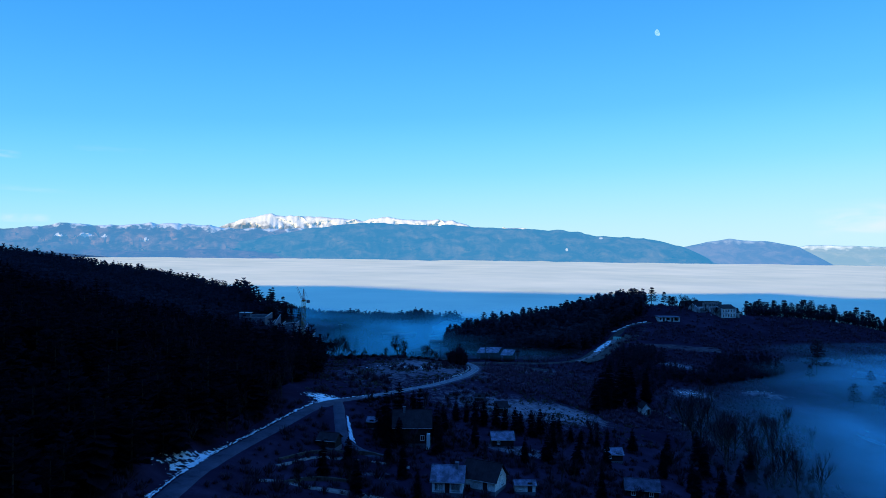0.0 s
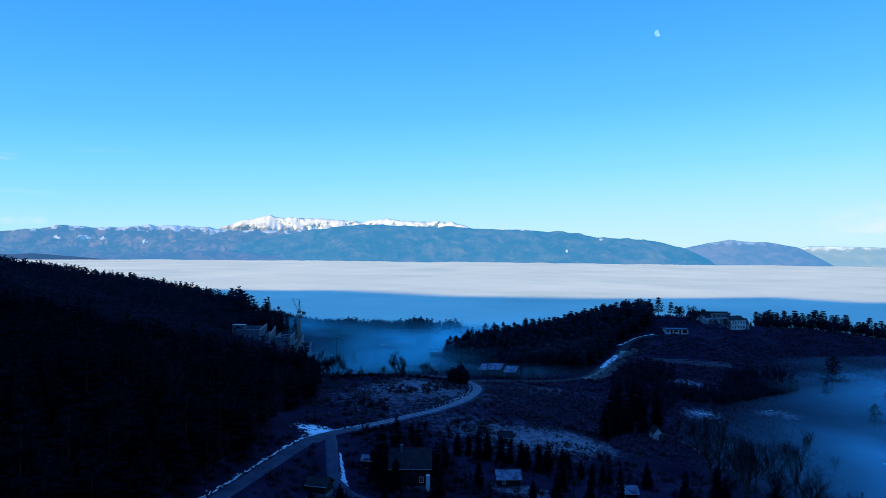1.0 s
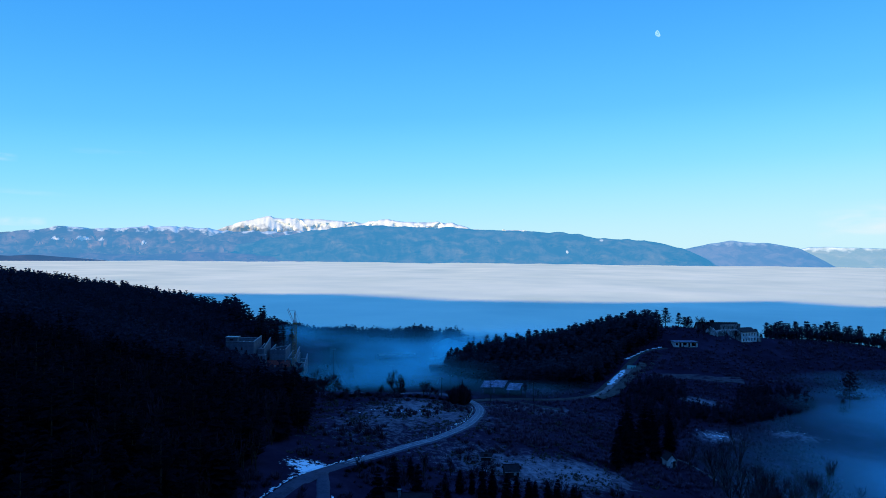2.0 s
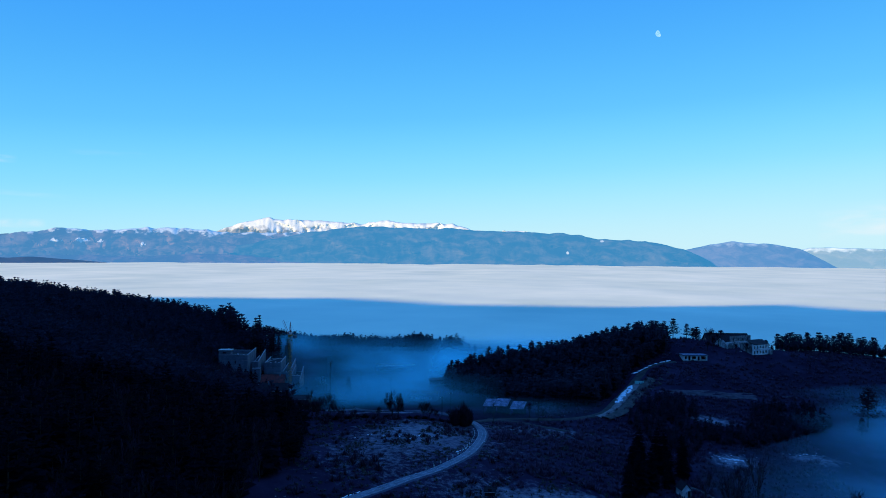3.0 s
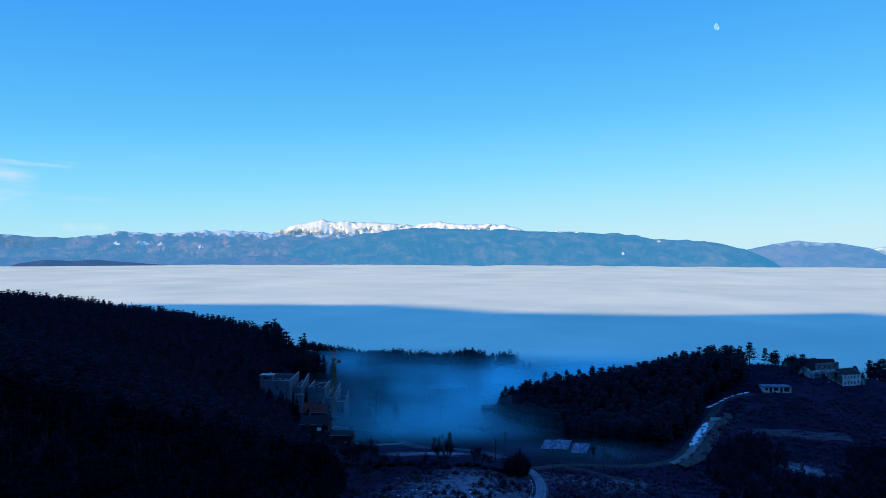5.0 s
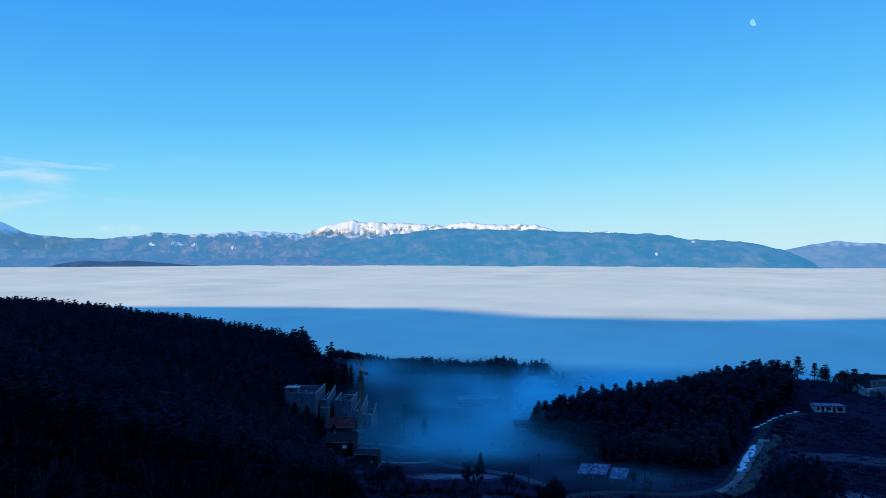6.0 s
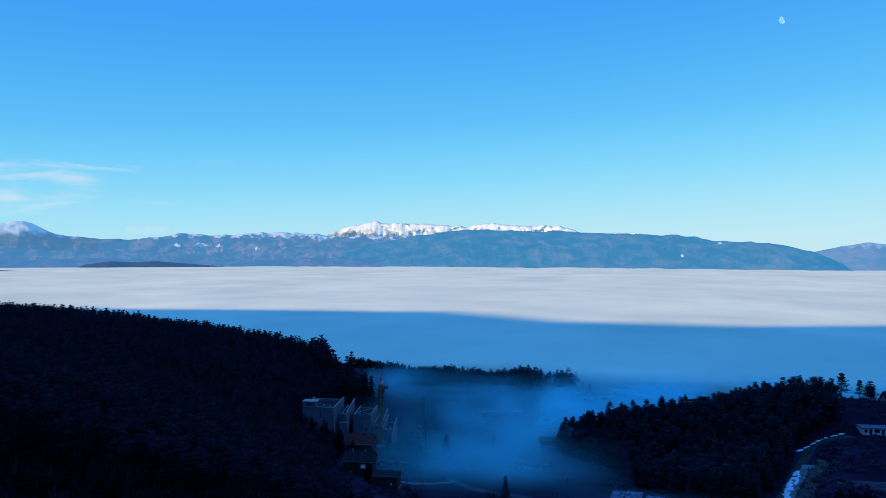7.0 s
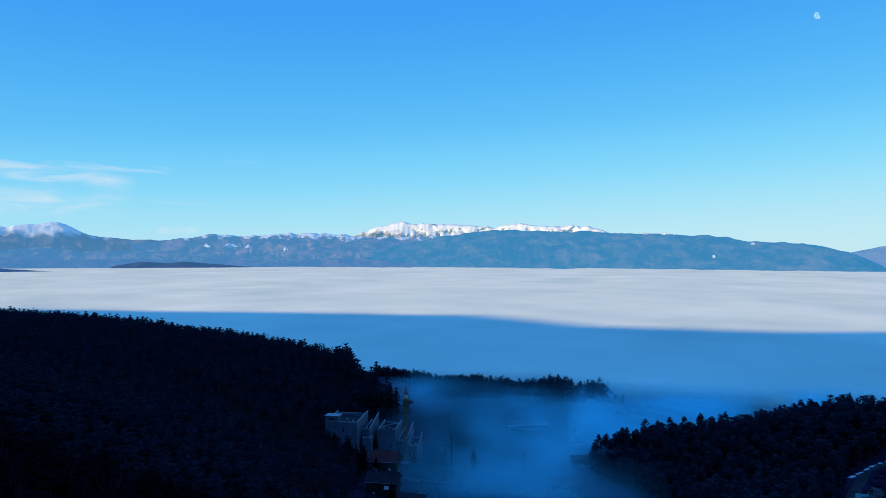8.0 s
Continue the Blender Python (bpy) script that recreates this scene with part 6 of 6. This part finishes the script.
concrete_block(-103.6, 468.0, 43.6, 5.2, 15, 8.0, 3, ((0.6, 4.4), (-3.6, 3.4)), "end wing of raw concrete with a steep raked side wall", None, 0.0, ((1.2, 2.2, 2.2, 4.2), (3.2, 4.2, 2.2, 4.2)))


def tower_crane():
    """A lattice tower crane: mast bays, cab, raised jib, counter-jib with ballast, tie bars and hook rope."""
    x, y = -102.6, 462
    z0 = soil_z(x, y)
    ob = empty("tower_crane", pose(x, y, z0, 0, 0, 134), "yellow lattice tower crane with a red top", "crane")
    b = bmesh.new()
    box(b, -2.5, 2.5, -2.5, 2.5, -0.8, 0.5, 0.05)
    part("base_block", b, M["concrete"], ob)
    w, bay, n = 0.85, 1.72, 18
    for k in range(n):
        bm = bmesh.new()
        z = 0.5 + k * bay
        for sx in (-1, 1):
            for sy in (-1, 1):
                tube(bm, (sx * w, sy * w, z), (sx * w, sy * w, z + bay), 0.11, sides=4)
        for s in (-1, 1):
            a, c = (-w, w) if k % 2 else (w, -w)
            tube(bm, (a, s * w, z), (c, s * w, z + bay), 0.06, sides=4)
            tube(bm, (s * w, a, z), (s * w, c, z + bay), 0.06, sides=4)
            tube(bm, (-w, s * w, z + bay), (w, s * w, z + bay), 0.06, sides=4)
            tube(bm, (s * w, -w, z + bay), (s * w, w, z + bay), 0.06, sides=4)
        part("mast_bay", bm, M["crane_paint"], ob)
    top = 0.5 + n * bay
    tt = bmesh.new()
    bmesh.ops.create_cone(tt, cap_ends=True, segments=12, radius1=1.3, radius2=1.3, depth=0.9, matrix=Matrix.Translation((0, 0, top + 0.45)))
    part("turntable", tt, M["crane_paint"], ob)
    cab = bmesh.new()
    box(cab, 0.9, 2.3, -1.7, -0.3, top + 0.4, top + 2.2, 0.08)
    cb = part("cab", cab, M["white_paint"], ob)
    gl = bmesh.new()
    box(gl, 2.29, 2.34, -1.55, -0.45, top + 1.0, top + 2.0)
    part("cab_glass", gl, M["dark_window"], cb)
    ap = bmesh.new()
    for sx in (-1, 1):
        for sy in (-1, 1):
            tube(ap, (sx * 0.7, sy * 0.7, top + 0.9), (0, 0, top + 8.5), 0.09, sides=4)
    part("apex", ap, M["crane_red"], ob, "red lattice peak")
    for k in range(9):
        bm = bmesh.new()
        s0, s1 = k / 9, (k + 1) / 9
        p0, p1 = Vector((2 + 6.5 * s0, 0, top + 1.2 + 7.2 * s0)), Vector((2 + 6.5 * s1, 0, top + 1.2 + 7.2 * s1))
        for o in (Vector((0, -0.5, 0)), Vector((0, 0.5, 0)), Vector((-0.5, 0, 0.7))):
            tube(bm, p0 + o, p1 + o, 0.08, sides=4)
        tube(bm, p0 + Vector((0, -0.5, 0)), p1 + Vector((-0.5, 0, 0.7)), 0.045, sides=4)
        tube(bm, p0 + Vector((0, 0.5, 0)), p1 + Vector((-0.5, 0, 0.7)), 0.045, sides=4)
        part("jib_bay", bm, M["crane_red"], ob, "red lattice jib")
    cj = bmesh.new()
    for s in (-0.6, 0.6):
        tube(cj, (0, s, top + 1.0), (-6.5, s, top + 1.0), 0.1, sides=4)
    for k in range(6):
        tube(cj, (-1 - k, -0.6, top + 1.0), (-2 - k, 0.6, top + 1.0), 0.05, sides=4)
    part("counter_jib", cj, M["crane_paint"], ob)
    for k in range(3):
        bm = bmesh.new()
        box(bm, -6.4 + k * 0.55, -5.95 + k * 0.55, -0.8, 0.8, top - 0.6, top + 0.95, 0.03)
        part("ballast_block", bm, M["concrete"], ob)
    for a, c in (((0, 0, top + 8.5), (-6.2, 0, top + 1.1)), ((0, 0, top + 8.5), (7.5, 0, top + 7.6))):
        bm = bmesh.new()
        tube(bm, a, c, 0.04, sides=4)
        part("tie_bar", bm, M["rubber"], ob)
    return ob


tower_crane()


def parked_car():
    """A small hatchback: body, glasshouse, windows, bumpers, lamps, and four wheels."""
    ob = empty("parked_car", pose(0, 0, 0), "pale hatchback parked in a row", "car", "parked cars")
    bm = bmesh.new()
    prof = ((-2.0, 0.35), (-2.0, 0.85), (-1.75, 0.98), (-1.1, 1.02), (-0.45, 1.42), (1.2, 1.45), (1.75, 1.05), (2.0, 0.95), (2.05, 0.4))
    a = [bm.verts.new((x, -0.85, z)) for x, z in prof]
    b = [bm.verts.new((x, 0.85, z)) for x, z in prof]
    for v in a + b:
        if v.co.z > 1.2:
            v.co.y *= 0.8
    bm.faces.new(a)
    bm.faces.new(b[::-1])
    for i in range(len(a)):
        j = (i + 1) % len(a)
        bm.faces.new((a[j], a[i], b[i], b[j]))
    bmesh.ops.recalc_face_normals(bm, faces=bm.faces)
    bmesh.ops.bevel(bm, geom=list(bm.edges), offset=0.05, segments=2, affect="EDGES")
    body = part("body", bm, M["car_paint"], ob)
    ws = slab(((-1.08, -0.62, 1.06), (-1.08, 0.62, 1.06), (-0.52, 0.6, 1.40), (-0.52, -0.6, 1.40)), (-0.03, 0, 0.03))
    part("windscreen", ws, M["dark_window"], body)
    rw = slab(((1.72, -0.6, 1.1), (1.72, 0.6, 1.1), (1.26, 0.58, 1.41), (1.26, -0.58, 1.41)), (0.03, 0, 0.03))
    part("rear_window", rw, M["dark_window"], body)
    for s in (-1, 1):
        sw = slab(((-0.9, s * 0.84, 1.08), (1.5, s * 0.84, 1.08), (1.1, s * 0.72, 1.38), (-0.45, s * 0.72, 1.38)), (0, s * 0.02, 0))
        part("side_window", sw, M["dark_window"], body)
        hl = bmesh.new()
        box(hl, -2.03, -1.95, s * 0.62 - 0.17, s * 0.62 + 0.17, 0.68, 0.82, 0.02)
        part("headlight", hl, M["white_paint"], body)
        for x in (-1.25, 1.3):
            wh = bmesh.new()
            bmesh.ops.create_cone(wh, cap_ends=True, segments=14, radius1=0.31, radius2=0.31, depth=0.2, matrix=pose(x, s * 0.8, 0.31, 90))
            tyre = part("tyre", wh, M["rubber"], ob)
            rim = bmesh.new()
            bmesh.ops.create_cone(rim, cap_ends=True, segments=10, radius1=0.18, radius2=0.18, depth=0.03, matrix=pose(x, s * 0.91, 0.31, 90))
            part("rim", rim, M["sheet_roof"], tyre)
    return ob


car = parked_car()
spots = [(-94.5 + k * 0.62, 516 - k * 2.8, 8 + rv.uniform(-3, 3)) for k in range(9)]
car.matrix_basis = pose(spots[0][0], spots[0][1], soil_z(spots[0][0], spots[0][1]) + 0.05, 0, 0, spots[0][2])
for cx, cy, ct in spots[1:]:
    copy_thing(car, pose(cx, cy, soil_z(cx, cy) + 0.05, 0, 0, ct))


def long_wall_line(name, pts, h, thick, material, label, category):
    """A low wall of cast pieces set end to end along a line, following the ground."""
    ob = empty(name, pose(pts[0][0], pts[0][1], soil_z(*pts[0])), label, category)
    line = spline(pts, 2.4)
    for (x0, y0), (x1, y1) in zip(line, line[1:]):
        a, b = soil_z(x0, y0), soil_z(x1, y1)
        d = Vector((x1 - x0, y1 - y0)).normalized()
        s = Vector((-d.y, d.x)) * thick / 2
        bm = bmesh.new()
        lo_ = [bm.verts.new((x0 + s.x, y0 + s.y, a - 0.8)), bm.verts.new((x0 - s.x, y0 - s.y, a - 0.8)), bm.verts.new((x1 - s.x - d.x * .04, y1 - s.y - d.y * .04, b - 0.8)), bm.verts.new((x1 + s.x - d.x * .04, y1 + s.y - d.y * .04, b - 0.8))]
        up = [bm.verts.new(v.co + Vector((0, 0, 0.8 + h))) for v in lo_]
        bm.faces.new(lo_[::-1])
        bm.faces.new(up)
        for i in range(4):
            j = (i + 1) % 4
            bm.faces.new((lo_[i], lo_[j], up[j], up[i]))
        bmesh.ops.recalc_face_normals(bm, faces=bm.faces)
        part("wall_piece", bm, material, ob).matrix_basis = Matrix.Translation((-pts[0][0], -pts[0][1], -soil_z(*pts[0])))
    return ob


long_wall_line("retaining_wall", ((-96, 434), (-88, 437), (-74, 438), (-66, 441)), 1.1, 0.5, M["concrete"], "low pale concrete retaining wall by the yard", "wall")
long_wall_line("garden_wall", ((-35.5, 153), (-30, 164), (-20.5, 170), (-12.6, 170)), 0.7, 0.35, M["rock"], "low curved stone garden wall", "wall")
long_wall_line("garden_wall", ((-31.6, 141), (-26.7, 149), (-18, 153)), 0.6, 0.35, M["rock"], "low stone garden wall below the lane", "wall")


def flat_building(x, y, w, d, h, turn, label, edge_material="white_paint"):
    ob = empty("flat_building", pose(x, y, soil_z(x, y), 0, 0, turn), label, "building", "flat halls in the valley")
    holes = [(1.0 + k * 2.4, 2.6 + k * 2.4, 1.0, 2.4) for k in range(int((w - 1.5) / 2.4))]
    part("front_wall", wall_grid(w, h, 0.3, holes), M["concrete"], ob, "", pose(-w / 2, -d / 2, 0))
    bm = bmesh.new()
    box(bm, -w / 2, w / 2, d / 2 - 0.3, d / 2, -1, h)
    part("back_wall", bm, M["concrete"], ob)
    for s in (-1, 1):
        bm = bmesh.new()
        box(bm, s * w / 2 - (0.3 if s > 0 else 0), s * w / 2 + (0 if s > 0 else 0.3), -d / 2 + 0.31, d / 2 - 0.31, -1, h)
        part("side_wall", bm, M["concrete"], ob)
    bm = bmesh.new()
    box(bm, -w / 2 - 0.4, w / 2 + 0.4, -d / 2 - 0.5, d / 2 + 0.4, h + 0.002, h + 0.25)
    part("roof_deck", bm, M["dark_tiles"], ob)
    bm = bmesh.new()
    box(bm, -w / 2 - 0.5, w / 2 + 0.5, -d / 2 - 0.62, -d / 2 - 0.503, h - 0.25, h + 0.6)
    part("fascia", bm, M[edge_material], ob)
    return ob


flat_building(-50.6, 556, 26, 11, 4.2, 18.7, "flat hall with a white roof edge in the mist")
flat_building(-22, 437, 15, 12, 3.2, -4, "low flat hall half hidden by mist", "concrete")
flat_building(-14, 470, 14, 9, 3.0, 8, "small flat shed half hidden by mist", "dark_wood")


def utility_pole(x, y, h=8.5, turn=0.0):
    ob = empty("utility_pole", pose(x, y, soil_z(x, y), 0, 0, turn), "wooden utility pole with a crossarm", "pole", "utility poles")
    bm = bmesh.new()
    tube(bm, (0, 0, -1), (0, 0, h), 0.15, 0.10, 8)
    part("shaft", bm, M["dark_wood"], ob)
    bm = bmesh.new()
    box(bm, -0.9, 0.9, -0.06, 0.06, h - 0.7, h - 0.55)
    arm = part("crossarm", bm, M["dark_wood"], ob)
    for k in (-0.75, 0.0, 0.75):
        bm = bmesh.new()
        tube(bm, (k, 0, h - 0.55), (k, 0, h - 0.33), 0.05, sides=6)
        part("insulator", bm, M["white_paint"], arm)
    return ob


def light_mast(x, y, h):
    """A tall floodlight mast: stepped steel pole, head frame and four lamps."""
    ob = empty("light_mast", pose(x, y, soil_z(x, y), 0, 0, 20), "tall thin steel light mast beside the road", "mast")
    bm = bmesh.new()
    tube(bm, (0, 0, -0.8), (0, 0, h * 0.5), 0.26, 0.2, 8)
    tube(bm, (0, 0, h * 0.5), (0, 0, h), 0.19, 0.12, 8)
    part("shaft", bm, M["dark_wood"], ob)
    bm = bmesh.new()
    box(bm, -1.1, 1.1, -0.08, 0.08, h - 0.3, h - 0.1, 0.02)
    head = part("head_frame", bm, M["dark_wood"], ob)
    for k in (-0.9, -0.3, 0.3, 0.9):
        bm = bmesh.new()
        box(bm, k - 0.2, k + 0.2, -0.35, -0.085, h - 0.5, h - 0.12, 0.03)
        part("floodlight", bm, M["sheet_roof"], head)
    return ob


light_mast(-77, 453, 20.5)
for x, y in ((-84, 470), (-78, 447), (-66, 500), (-9, 345), (-6, 372), (12, 334), (-44, 470), (31, 345)):
    utility_pole(x, y, 8.5, 30)


def road_sign(x, y):
    ob = empty("road_board", pose(x, y, soil_z(x, y), 0, 0, -4), "pale green board on posts above the cutting", "sign")
    for k in (-1.9, 1.9):
        bm = bmesh.new()
        tube(bm, (k, 0, -0.5), (k, 0, 1.6), 0.06)
        part("post", bm, M["sheet_roof"], ob)
    bm = bmesh.new()
    box(bm, -2.2, 2.2, -0.12, -0.07, 0.3, 1.9, 0.01)
    part("board", bm, M["green_board"], ob)
    return ob


road_sign(86.5, 404)


def boulder(x, y, r, label="rough brown boulder on the cut bank", group="boulders of the cutting"):
    bm = bmesh.new()
    bmesh.ops.create_icosphere(bm, subdivisions=2, radius=r)
    for v in bm.verts:
        v.co += v.co.normalized() * r * 0.5 * noise.noise(v.co * (1.1 / r) + Vector((x, y, 0)))
        v.co.z *= 0.75
    ob = part("boulder", bm, M["rock"])
    ob.matrix_basis = pose(x, y, soil_z(x, y) + r * 0.1, 0, 0, x * 40)
    return tagged(ob, label, "rock", group)


for x, y, r in ((-143.5, 446, 1.6), (-145, 443, 2.0), (-142.5, 441, 1.3), (-146.5, 448, 1.8), (-144, 439, 1.1), (-141, 444.5, 0.9), (-147, 444, 1.4)):
    boulder(x, y, r, "brown rock of the bank beside the concrete building", "rocks beside the building")
for k in range(46):
    s = rv.random()
    boulder(78 + 24 * s + rv.uniform(2, 8), 386 + 42 * s + rv.uniform(-6, 3), rv.uniform(0.25, 0.8))


def guard_stone():
    ob = empty("guard_stone", pose(0, 0, 0), "small whitewashed stone at the road edge", "road marker", "stones along the road bend")
    bm = bmesh.new()
    box(bm, -0.16, 0.16, -0.16, 0.16, -0.4, 0.62, 0.05)
    part("stone", bm, M["plaster"], ob)
    bm = bmesh.new()
    box(bm, -0.163, 0.163, -0.163, 0.163, 0.40, 0.52)
    part("band", bm, M["rubber"], ob)
    return ob


stone = guard_stone()
placed = []
for i in range(98, 132, 2):
    (x0, y0), (x1, y1) = MAIN_ROAD[i], MAIN_ROAD[i + 1]
    k = math.hypot(x1 - x0, y1 - y0)
    placed.append((x0 - (y1 - y0) / k * 3.0, y0 + (x1 - x0) / k * 3.0))
stone.matrix_basis = pose(placed[0][0], placed[0][1], soil_z(*placed[0]) + 0.05)
for px, py in placed[1:]:
    copy_thing(stone, pose(px, py, soil_z(px, py) + 0.05, 0, 0, rv.uniform(0, 90)))
